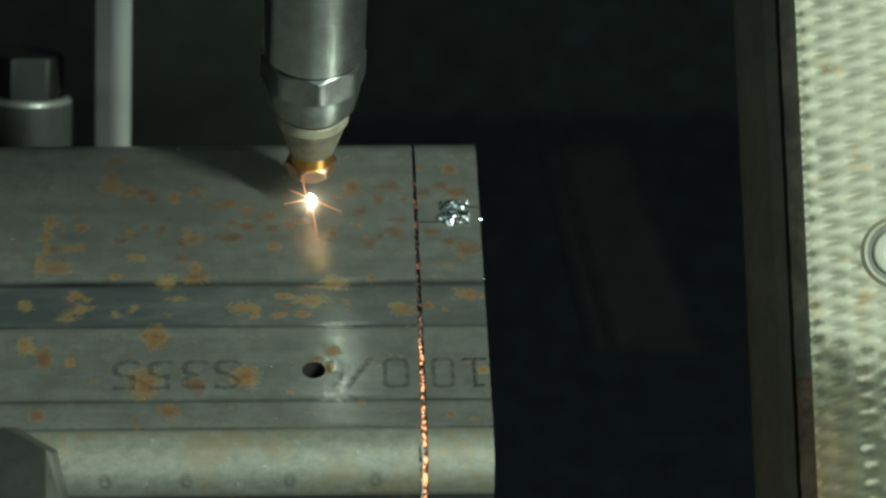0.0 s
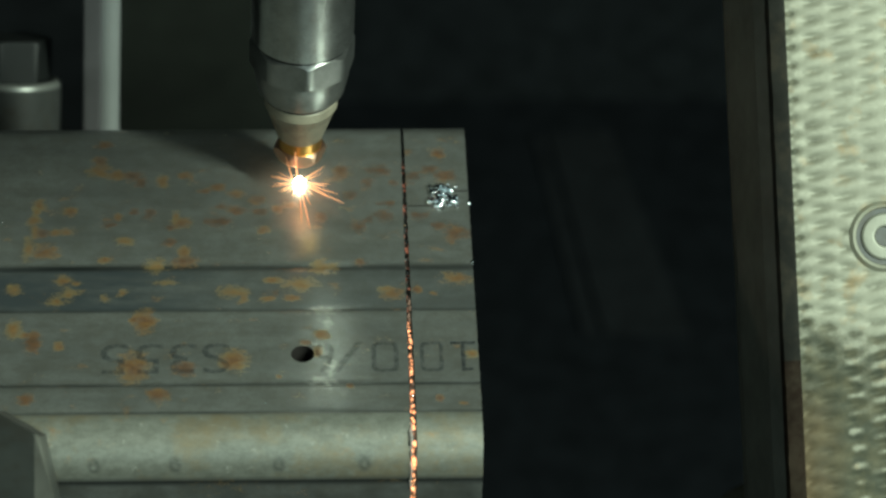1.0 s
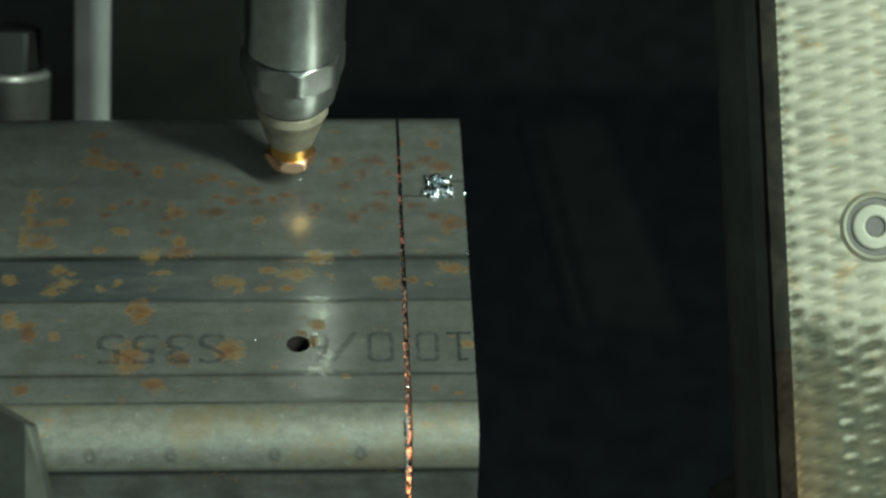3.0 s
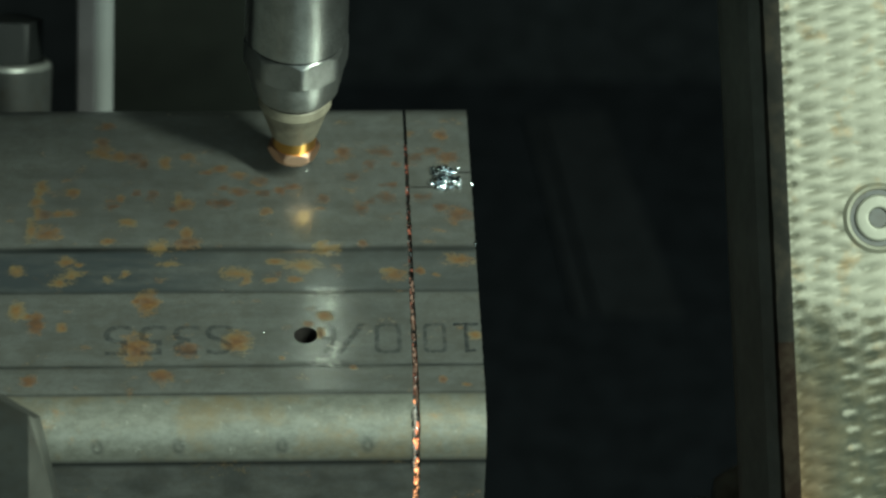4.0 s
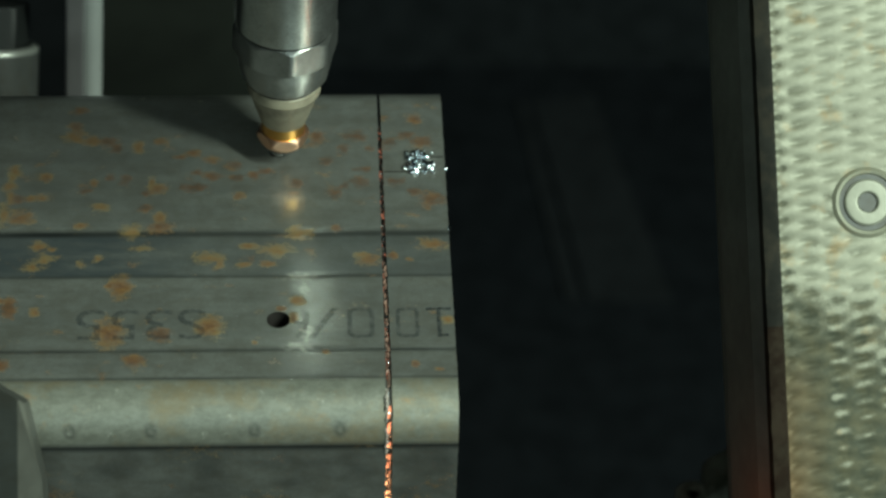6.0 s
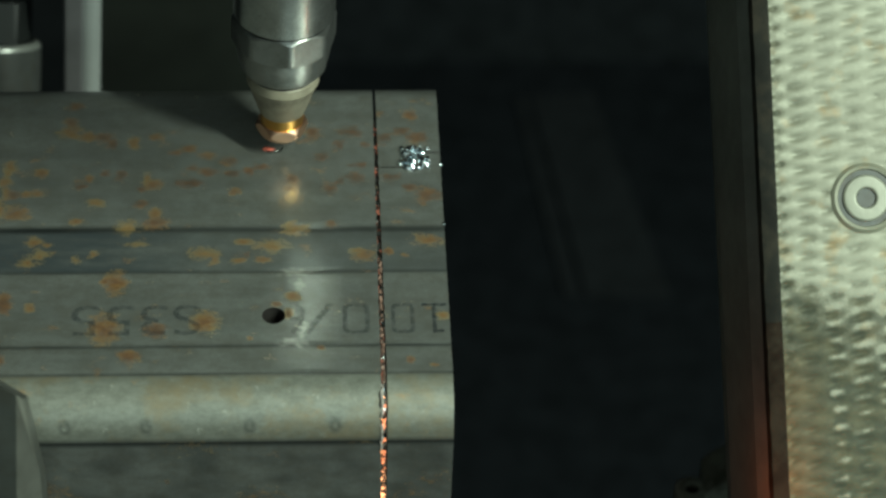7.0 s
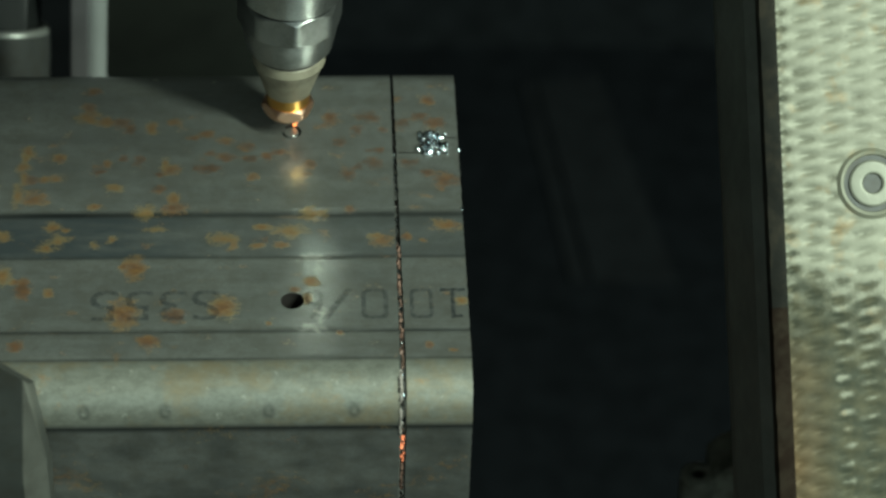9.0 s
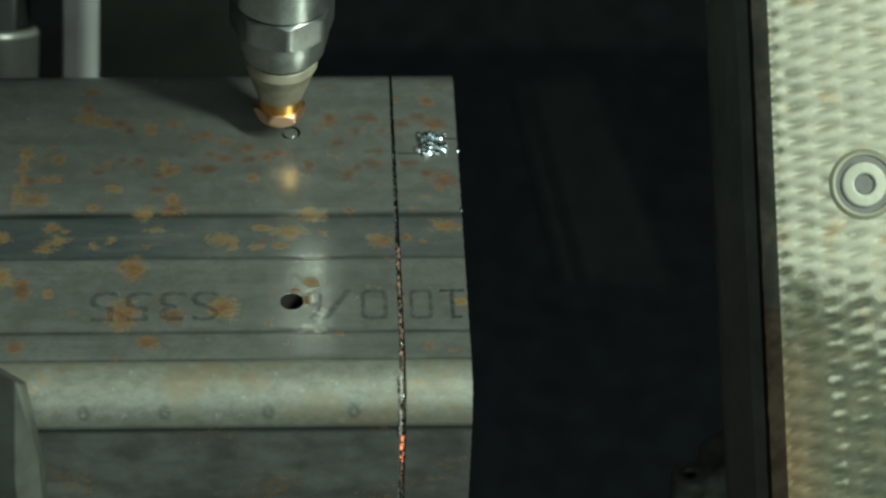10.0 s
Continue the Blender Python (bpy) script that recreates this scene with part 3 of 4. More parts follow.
def chamfered_hex(r, z0, z1, turn, low=(0.0009, 0.0006), top=(0.0009, 0.0006), sides=6):
    """A hexagonal (or other even-sided) body whose corners are turned off by cones at both ends; low and top: how far in and how high."""
    bm = bmesh.new()
    steps, n = 96, 5
    levels = [(z0 + low[1] * i / n, r - low[0] * (1 - i / n)) for i in range(n + 1)]
    levels += [(z1 - top[1] * (1 - i / n), r - top[0] * i / n) for i in range(n + 1)]
    rings = []
    for z, rr in levels:
        ring = []
        for i in range(steps):
            a = 2 * math.pi * i / steps
            half = math.pi / sides
            flat = math.cos(half) * r / math.cos(((a - radians(turn) + half) % (2 * half)) - half)
            ring.append(bm.verts.new((min(flat, rr) * math.cos(a), min(flat, rr) * math.sin(a), z)))
        rings.append(ring)
    for a, b in zip(rings, rings[1:]):
        for i in range(steps):
            bm.faces.new((a[i], a[(i + 1) % steps], b[(i + 1) % steps], b[i]))
    bm.faces.new(rings[0][::-1]), bm.faces.new(rings[-1])
    return bm


HEAD = Vector((-0.0351, 0.0240, TOP + 0.004))


def cutting_head():
    head = thing("laser_cutting_head", HEAD, "steel laser cutting head with a copper nozzle above the tube", "laser head")
    mm = 0.001
    def turned(name, prof, mat, label):
        return part(name, lathe([(r * mm, z * mm) for r, z in prof]), mat, head, label, smooth=True)
    turned("nozzle_tip", [(0, 0.6), (0.7, 0.6), (0.7, 0), (1.6, 0), (1.9, 0.2), (2.6, 1.3), (0, 1.3)], M_COPPER, "copper nozzle tip")
    bm = chamfered_hex(5.5 * mm, 1.2 * mm, 4.2 * mm, 35, (0.9 * mm, 1.3 * mm), (0.8 * mm, 1.1 * mm))
    part("nozzle", bm, M_PINK, head, "polished copper hexagonal nozzle", smooth=True)
    turned("nozzle_neck", [(0, 3.4), (4.5, 4.2), (4.5, 7.2), (0, 7.2)], M_BRASS, "golden brass neck")
    turned("ceramic_cone", [(0, 6.6), (4.4, 6.6), (4.8, 7.0), (7.2, 14.8), (7.5, 15.2), (7.5, 17.2), (7.2, 17.6), (0, 17.6)], M_CERAMIC, "pale sooty ceramic cone")
    turned("lower_ring", [(0, 18.3), (7.7, 18.3), (8.2, 18.6), (8.9, 19.6), (9.1, 21.2), (9.3, 21.8), (9.6, 23.6), (9.7, 26.0), (0, 26.0)], M_NUT, "turned steel ring")
    part("union_nut", chamfered_hex(10.75 * mm, 25.4 * mm, 32.2 * mm, 29, (0.9 * mm, 1.0 * mm), (1.0 * mm, 0.9 * mm), 8), M_NUT, head, "eight-sided brushed steel nut", smooth=True)
    # near-black rings fill the gaps above the nut and above the cone
    turned("upper_gap", [(0, 32.0), (9.8, 32.0), (9.8, 32.8), (0, 32.8)], M_DARKGAP, "dark ring in the upper gap")
    turned("lower_gap", [(0, 17.4), (7.3, 17.4), (7.3, 18.5), (0, 18.5)], M_DARKGAP, "dark gap ring")
    turned("barrel", [(0, 32.6), (9.9, 32.6), (10.3, 33.0), (10.3, 55.5), (9.9, 56), (0, 56)], M_BARREL, "polished steel barrel")
    turned("upper_barrel", [(0, 56.0), (9.8, 56.0), (9.8, 57.0), (10.7, 57.2), (10.7, 102), (0, 102)], M_BARREL, "polished steel upper barrel")
    # unseen block above the head, added to shade the tube's back left
    part("head_shade_block", box(0.083, 0.130, 0.160, (0.0116, -0.004, 0.187), 0.004), M_WALL, head, "unseen dark block added above the head")
    return head


# ---- right: embossed plate with screw ----
def plate():
    """An embossed steel cover, tilted towards the open hatch, with a turned-back left edge."""
    at = EYE + (AHEAD + RIGHT * ((1390 - 784) / LENS) - UP * ((441 - 441) / LENS)) * 0.585
    e = thing("embossed_cover_plate", at, "bright embossed steel cover plate, stained and rusty along its lower edge", "cover plate")
    m = Matrix((RIGHT, UP, -AHEAD)).transposed() @ Euler((radians(-4), radians(3), radians(1.9))).to_matrix()
    e.matrix_world = Matrix.Translation(at) @ m.to_4x4()
    bm = bmesh.new()
    grime_dents = bm.verts.layers.float.new("grime_dents")
    corroded = bm.verts.layers.float.new("corroded")
    P, Q = 0.0034, 0.0104
    sx, sy = SCREW
    us = spaced(0.0, 0.075, 0.00042)
    vs = spaced(-0.085, 0.085, 0.00034)
    grid = []
    for v in vs:
        row = []
        for u in us:
            wx = 0.00055 * noise.noise(Vector((u * 120, v * 150, 9)))
            w = v - 0.13 * u + wx
            h = math.cos(2 * math.pi * w / P) * math.cos(2 * math.pi * (u + 2 * wx) / Q)
            wave = h
            h = -0.00027 * max(0.0, h) ** 1.4 + 0.00009 * max(0.0, -h)
            fade = 0.55 + 0.45 * noise.noise(Vector((u * 60, v * 60, 0)))
            d = math.hypot(u - sx, v - sy)
            h *= min(1.0, max(0.0, (d - 0.0066) / 0.0012)) * min(1.0, u / 0.0010) * max(0.35, fade + 0.35) * (1.0 + 0.9 * math.exp(-(u / 0.005) ** 2))
            p = bm.verts.new((u, v, h))
            low = max(0.0, min(1.8, (-v - 0.006 + 0.009 * noise.noise(Vector((u * 110, 3, v * 60)))) / 0.022)) * (1.15 if u < 0.011 else 0.92)
            # darker dents, strongest at the left edge, plus the stained lower part
            p[grime_dents] = 0.22 * max(0.0, wave) ** 2 + 0.55 * max(0.0, wave) * math.exp(-((u - 0.001) / 0.003) ** 2) + low * (1.0 + 0.72 * wave * (0.15 if u < 0.0085 else 1.0)) * (0.95 + 0.6 * noise.noise(Vector((u * 70, v * 45, 5))) + 0.35 * noise.noise(Vector((u * 260, v * 260, 2))))
            # a pale run down the stained part
            run = math.exp(-((u - 0.0094 - 0.09 * (-v - 0.028) + 0.0007 * noise.noise(Vector((v * 300, 1, 0)))) / 0.0009) ** 2) * min(1.0, max(0.0, (-v - 0.027) / 0.006))
            p[grime_dents] *= 1.0 - 0.50 * run
            p[corroded] = max(0.0, min(1.0, (-v - 0.018) / 0.02)) * max(0.0, 1.0 - u / 0.009)
            row.append(p)
        grid.append(row)
    for a, b in zip(grid, grid[1:]):
        for i in range(len(us) - 1):
            bm.faces.new((a[i], a[i + 1], b[i + 1], b[i]))
    # screw recess: drop the disc under the screw head
    sheet = part("embossed_face", bm, M_EMBOSS, e, "bright embossed steel sheet", smooth=False)
    sheet.data.shade_smooth()
    # folded rim and side of the plate; shade on the rim is in its colour
    n = 60
    bm = bmesh.new()
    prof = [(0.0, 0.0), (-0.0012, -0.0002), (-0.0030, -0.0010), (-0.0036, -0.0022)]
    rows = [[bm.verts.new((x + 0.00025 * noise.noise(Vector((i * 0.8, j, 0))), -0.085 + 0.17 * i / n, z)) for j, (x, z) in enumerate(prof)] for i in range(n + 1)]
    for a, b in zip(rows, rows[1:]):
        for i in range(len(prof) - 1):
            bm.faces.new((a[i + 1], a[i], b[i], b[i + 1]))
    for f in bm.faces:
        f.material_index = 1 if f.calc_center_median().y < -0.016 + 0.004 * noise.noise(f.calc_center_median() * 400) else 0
    part("rim", bm, [M_RIM, M_RIMRUST], e, "darkened rim, rusted along its lower end", smooth=True)
    bm = bmesh.new()
    prof = [(-0.0036, -0.0022), (-0.0052, -0.007), (-0.0078, -0.025), (-0.0078, -0.030), (0.075, -0.030), (0.075, -0.0004)]
    lo = [bm.verts.new((x, -0.085, z)) for x, z in prof]
    hi = [bm.verts.new((x, 0.085, z)) for x, z in prof]
    for i in range(len(prof) - 1):
        bm.faces.new((lo[i + 1], lo[i], hi[i], hi[i + 1]))
    bm.faces.new(lo), bm.faces.new(hi[::-1])
    part("side_panel", bm, M_SIDE, e, "folded side of the cover, coloured paler")
    # countersunk screw
    mm = 0.001
    part("screw_ring", lathe([(5.55 * mm, 0.02 * mm), (5.75 * mm, 0.45 * mm), (6.3 * mm, 0.62 * mm), (7.0 * mm, 0.05 * mm)], 48, (sx, sy, 0)), M_EMBOSS, e, "raised ring round the screw", smooth=True)
    part("screw_groove", lathe([(0, 0.03 * mm), (5.6 * mm, 0.03 * mm)], 48, (sx, sy, 0)), M_BOLT, e, "dark groove")
    screw = part("screw", lathe([(1.85 * mm, -0.6 * mm), (1.9 * mm, 0.40 * mm), (2.15 * mm, 0.66 * mm), (2.2 * mm, 0.68 * mm), (2.5 * mm, 0.68 * mm), (4.15 * mm, 0.68 * mm), (4.25 * mm, 0.67 * mm), (4.6 * mm, 0.42 * mm), (4.6 * mm, 0.04 * mm)], 48, (sx, sy, 0)), M_SCREW, e, "zinc-plated countersunk screw", smooth=True)
    part("hex_socket", prism([(sx + x, sy + y) for x, y in hexagon(1.95 * mm, 12)], 0.06 * mm, 0.12 * mm), M_BOLT, screw, "dark hex socket")
    stand = part("support_post", box(0.012, 0.60, 0.02, (0.066, -0.34, -0.042)), M_BLACK, e, "dark support under the plate")
    return e


SCREW = (0.0176, 0.0067)


# ---- left: upright bar, bolt, jaw ----
def upright_bar():
    e = thing("upright_bar", (-0.0830, 0.110, 0.12), "pale grey painted upright bar behind the tube", "bar")
    bm = bmesh.new()
    bmesh.ops.create_cone(bm, cap_ends=True, segments=48, radius1=0.0028, radius2=0.0028, depth=0.70, matrix=Matrix.Translation((0.0007, 0, 0.35)))
    part("rod", bm, M_BAR, e, "pale grey painted rod", smooth=True)
    part("mounting_strip", box(0.0042, 0.004, 0.70, (-0.0029, -0.0012, 0.35), 0.0005), M_BARSIDE, e, "duller flat strip along the rod")
    e.matrix_world = pose(-0.0830 - 0.0195, 0.110, 0.12, 0, 3.3, 0)
    return e


def bolt_post():
    """A hexagon bolt on a round boss that leans back from an upright column."""
    e = thing("bolted_post", (POST_X, POST_Y, 0.12), "dark oiled hexagon bolt on a round leaning steel boss", "bolt")
    mm = 0.001
    lean = pose(0, 0, POST_Z, -29, 3.3, 0)
    def leaning(name, bm, mat, label):
        part(name, bm, mat, e, label, smooth=True).matrix_local = lean
    leaning("post", lathe([(0, -70 * mm), (11.3 * mm, -70 * mm), (11.3 * mm, -1.6 * mm), (0, -1.6 * mm)]), M_BOLT, "round dark steel boss")
    # the rounded edge has its highlight in the colour; the face is near black
    leaning("washer", lathe([(9.8 * mm, -0.2 * mm)] + [((10.1 + 1.2 * math.sin(radians(a))) * mm, (-1.4 + 1.2 * math.cos(radians(a))) * mm) for a in range(0, 91, 15)] + [(11.3 * mm, -1.6 * mm)]), M_WASHER, "chamfered washer edge, coloured bright for its highlight")
    leaning("washer_face", lathe([(0, -0.2 * mm), (9.8 * mm, -0.2 * mm), (9.8 * mm, -0.5 * mm)]), M_BLACKBOLT, "near-black washer face")
    leaning("bolt_head", chamfered_hex(9.0 * mm, -0.3 * mm, 9.6 * mm, 41, (0.1 * mm, 0.1 * mm), (0.5 * mm, 0.35 * mm)), M_BLACKBOLT, "black hexagon bolt head")
    part("column", box(0.026, 0.026, POST_Z - 0.05, (-0.004, -0.030, (POST_Z - 0.05) / 2), 0.001), M_BLACK, e, "near-black column under the boss")
    return e


POST_X, POST_Y, POST_Z = -0.1060, 0.115, 0.3380


def jaw():
    e = thing("clamp_jaw", (-0.0922, -0.060, 0.12), "dark steel clamp jaw with a lighter corner beside the tube", "clamp jaw")
    z = TOP - 0.12
    bm = bmesh.new()
    shape = [(-0.060, 0.0), (0.0120, 0.0), (0.0112, z + 0.004), (0.0092, z + 0.0240), (0.0022, z + 0.0302), (-0.060, z + 0.0302)]
    front = [(-0.060, 0.0), (0.0068, 0.0), (0.0070, z - 0.001), (0.0087, z + 0.0246), (0.0020, z + 0.0303), (-0.060, z + 0.0303)]
    back = [(x, max(0.0, q - 0.012) if q else 0.0) for x, q in shape]
    rings = [[bm.verts.new((x, y, q)) for x, q in pts] for y, pts in ((-0.0100, front), (-0.0065, [(x, q - 0.004 if q else 0) for x, q in shape]), (0.002, back))]
    bm.faces.new(rings[0]), bm.faces.new(rings[-1][::-1])
    for k, (a, b) in enumerate(zip(rings, rings[1:])):
        for i in range(6):
            f = bm.faces.new((a[(i + 1) % 6], a[i], b[i], b[(i + 1) % 6]))
            # two faces at the front corner take the lighter colour
            f.material_index = 1 if k == 0 and i in (1, 2) else 0
    bmesh.ops.recalc_face_normals(bm, faces=bm.faces)
    part("jaw_block", bm, [M_JAW, M_JAWEDGE], e, "dark machined block")
    part("jaw_bolt", lathe([(0, -0.002), (0.005, -0.002), (0.005, 0.003), (0.004, 0.004), (0, 0.004)], 32, (-0.035, -0.006, z + 0.0270)), M_BOLT, e, "dark clamping bolt", smooth=True)
    return e


def background():
    """Dim machine parts below and behind the tube."""
    g = thing("guide_rail", (0, 0, 0.12), "near-black guide plates on the chamber floor", "guide rail")
    part("guide_plate", prism([(0.0627, 0.4944), (0.0887, 0.4974), (0.1095, 0.3757), (0.0769, 0.3766)][::-1], 0, 0.002), M_GUIDE, g, "flat near-black guide plate")
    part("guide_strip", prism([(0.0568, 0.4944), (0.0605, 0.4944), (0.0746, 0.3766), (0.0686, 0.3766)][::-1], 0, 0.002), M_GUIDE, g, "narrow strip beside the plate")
    b = thing("back_panel", (-0.0645, 0.30, 0.12), "dark green-grey painted back panel", "panel", kind="structure")
    part("panel_sheet", box(0.069, 0.006, 0.9, (0, 0, 0.45), 0.001), M_WALL, b, "dark painted sheet")
    part("panel_strip", box(0.070, 0.006, 0.9, (-0.0700, 0, 0.45), 0.001), M_GUIDE, b, "near-black strip of the panel")
    c = thing("bracket", (0.0600, 0.027, 0.12), "dim grimy steel bracket with a round eye below the tube", "bracket")
    zz = TOP - 0.12 - 0.10
    bm = prism([(0.0015, 0), (0.0115, 0), (0.0115, zz + 0.0045), (0.0085, zz + 0.0035), (0.0035, zz - 0.0005), (0.0015, zz - 0.003)], -0.005, 0.006)
    bmesh.ops.rotate(bm, verts=bm.verts, matrix=Euler((radians(90), 0, 0)).to_matrix())
    part("bracket_block", bm, M_BRACKET, c, "block with a slanted top")
    zz -= 0.003
    part("bracket_eye", lathe([(0.0015, zz - 0.0008), (0.0018, zz), (0.0036, zz), (0.0042, zz - 0.0006), (0.0042, 0), (0.0015, 0)], 32, (-0.0015, -0.004, 0)), M_BRACKET, c, "round eye", smooth=True)


def work_lamp():
    """A long lamp housing just behind the light, hung from the ceiling."""
    m = look(LAMP, LAMP_AIM)
    e = thing("work_lamp", m.translation, "long narrow work lamp hung from the chamber ceiling", "lamp")
    e.matrix_world = m
    part("housing", box(0.080, 0.380, 0.040, (0, 0, 0.030), 0.004), M_WALL, e, "dark lamp housing")
    top, ceiling = m @ Vector((0, 0, 0.040)), 1.90
    hanger = part("hanger", box(0.024, 0.024, ceiling - top.z, (0, 0, (ceiling - top.z) / 2)), M_WALL, e, "dark hanger")
    hanger.matrix_local = m.inverted() @ Matrix.Translation(top)


# ---- slag, sparks and hot metal ----
def slag_beads(tube):
    rng = random.Random(4)
    def bead(r, x, y, seed, squash, up=0.00022):
        ob = part("slag_bead", lump(r / 1000, seed, (0, 0, 0), squash, 3, None, 0.95), M_SLAG, tube, "shiny frozen metal droplet", smooth=True)
        ob.location = (x / 1000, y / 1000, HALF + up)
    for i, (x, y, r) in enumerate(((-7.2, 23.9, 0.95), (-5.6, 24.6, 1.05), (-4.4, 23.8, 0.7), (-6.1, 22.6, 0.8), (-7.0, 20.9, 1.0), (-5.6, 20.2, 0.8), (-6.9, 19.0, 0.7),
                                   (-4.0, 21.4, 1.0), (-2.9, 20.9, 0.9), (-4.9, 21.9, 0.6), (-7.9, 25.1, 0.45), (-3.9, 19.6, 0.5))):
        bead(r, x, y, i, (1.0, 1.05, 0.75))
    for i in range(34):
        bead(rng.uniform(0.12, 0.40), -5.5 + rng.gauss(0, 1.5), 22.0 + rng.gauss(0, 2.1), 20 + i, (1.1, 0.9, 0.9), 0.0005)
    for x, y in ((-0.1, 20.0), (-0.1, 2.0)):
        ob = part("slag_bead", lump(0.0004, 30 + y), M_SLAG, tube, "shiny frozen metal droplet", smooth=True)
        ob.location = (x / 1000 + 0.0002, y / 1000, HALF - 0.0001)
    for i in range(22):
        ob = part("metal_fleck", lump(0.00005 + 0.00006 * rng.random(), 60 + i, sub=1), M_SLAG, tube, "tiny bright metal fleck", smooth=True)
        ob.location = (-rng.uniform(0.001, 0.10), rng.uniform(-0.041, 0.042), HALF + 0.00006)
    for x0, x1, y in ((-12.6, -7.6, 19.2), (-4.4, -0.2, 23.8)):
        ob = part("scribed_line", box((x1 - x0) / 1000, 0.0003, 0.00006), M_CUT, tube, "dark burnt line")
        ob.location = ((x0 + x1) / 2000, y / 1000, HALF + 0.0001)


def around(s):
    """A place on the tube's skin at s metres forward of its middle line, over the front corner and down: y, z and the outward normal."""
    flat, arc = HALF - RAD, RAD * math.pi / 2
    if s < flat:
        return -s, HALF, 0.0, 1.0
    if s < flat + arc:
        a = (s - flat) / RAD
        return -flat - RAD * math.sin(a), flat + RAD * math.cos(a), -math.sin(a), math.cos(a)
    return -HALF, flat - (s - flat - arc), -1.0, 0.0


def slot_strip(name, s0, s1, mat, depth, seed, label, keep=1.0, wide=0.00024):
    """A run of uneven frozen or glowing drops inside the slot, from s0 to s1 round the skin."""
    rng = random.Random(seed)
    bm = bmesh.new()
    n = max(2, int((s1 - s0) / 0.00022))
    for i in range(n):
        if rng.random() > keep:
            continue
        y, z, ny, nz = around(s0 + (s1 - s0) * (i + rng.random()) / n)
        d = depth + 0.0005 * rng.random()
        lump(1.25 * wide * (0.65 + 0.7 * rng.random()), seed + i, (0.00016 * rng.uniform(-1, 1), y - ny * d, z - nz * d), (0.9, 1.0 + 0.9 * abs(nz), 1.0 + 0.9 * abs(ny)), 1, bm)
    ob = part(name, bm, mat, tube, label, smooth=True)
    ob["kind"] = "stuff"
    # the pale dross clings to the body side of the slot
    ob.location = (CUT - (0.00050 if mat is M_DROSS else 0.0), 0, 0)
    return ob


def hot_slot():
    """Cooling metal in the slot: dark crust that stays, and glowing runs that sink away as it cools."""
    slot_strip("slot_crust", -0.036, 0.085, M_CUT, 0.0006, 11, "dark crust in the slot", 0.3)
    slot_strip("slot_bead", -0.020, 0.060, M_SLAG, 0.0002, 12, "small shiny beads along the slot", 0.14, 0.00020)
    slot_strip("slot_scale", 0.008, 0.043, M_SCALE, 0.0005, 21, "brown scale in the slot", 0.40, 0.00030)
    slot_strip("slot_dross", 0.0435, 0.0500, M_DROSS, -0.0002, 22, "pale frozen dross in the slot", 0.70, 0.00027)
    slot_strip("slot_dross", 0.0510, 0.0580, M_DROSS, -0.0001, 23, "pale frozen dross in the slot", 0.55, 0.00025)
    slot_strip("slot_scale", 0.0570, 0.0740, M_SCALE, 0.0006, 24, "brown scale in the slot", 0.6, 0.00032)
    upper = slot_strip("glowing_slag", -0.034, 0.012, M_WARM, 0.0010, 13, "dull red slag cooling in the slot", 0.5)
    middle = slot_strip("glowing_slag", 0.012, 0.041, M_WARM, 0.0008, 14, "red slag cooling in the slot", 0.9)
    bright = slot_strip("glowing_slag", 0.016, 0.046, M_HOT, 0.0003, 15, "orange glowing slag in the slot", 0.55)
    corner = slot_strip("glowing_slag", 0.043, 0.055, M_HOT, 0.0001, 16, "orange glowing slag in the slot", 0.85, 0.00032)
    low = slot_strip("glowing_slag", 0.0555, 0.074, M_BRIGHT, 0.0001, 17, "bright orange slag in the slot", 1.0, 0.00026)
    ember = slot_strip("glowing_slag", 0.0585, 0.066, M_EMBER, 0.0002, 18, "dull red slag cooling in the slot", 0.9, 0.00023)
    last = slot_strip("glowing_slag", 0.0640, 0.0760, M_BRIGHT, 0.0002, 19, "bright orange slag in the slot", 0.9, 0.00030)
    rim = slot_strip("glowing_slag", 0.0465, 0.0560, M_EMBER, 0.0003, 20, "dull red slag cooling in the slot", 0.55, 0.00028)
    return [(rim, 6.9, 7.8, 0.7, -0.7), (last, 7.9, 8.6, 1, 0), (upper, 6.9, 8.8, 0, -1), (middle, 6.6, 8.4, 0, -1), (bright, 2.6, 3.9, 0, -1), (corner, 2.2, 4.2, 0.7, -0.7), (low, 5.6, 7.0, 1, 0), (ember, 11, 12, 1, 0)]


def kerf_pieces():
    """The ring of metal that the beam burns out, as eight arcs that drop one after the other, and the disc left inside it."""
    out = []
    ri, ro = 0.00155, 0.00209
    for i in range(8):
        a0, a1 = radians(180 + 45 * i), radians(225 + 45 * i)
        pts = [(ro * math.cos(a0 + (a1 - a0) * k / 5), ro * math.sin(a0 + (a1 - a0) * k / 5)) for k in range(6)]
        pts += [(ri * math.cos(a1 - (a1 - a0) * k / 5), ri * math.sin(a1 - (a1 - a0) * k / 5)) for k in range(6)]
        ob = part("kerf_piece", prism(pts, -0.0058, 0.0), M_TUBE, tube, "piece of steel burnt out of the ring")
        ob.location = (*PIERCE, HALF - 0.00003)
        out.append((ob, 4.0 + 0.75 * (i + 0.9)))
    ob = part("cut_disc", lathe([(0, -0.0058), (0.00152, -0.0058), (0.00152, -0.0001), (0.0014, 0), (0, 0)], 32), M_TUBE, tube, "small disc left inside the cut ring", smooth=True)
    ob.location = (*PIERCE, HALF - 0.00003)
    return out


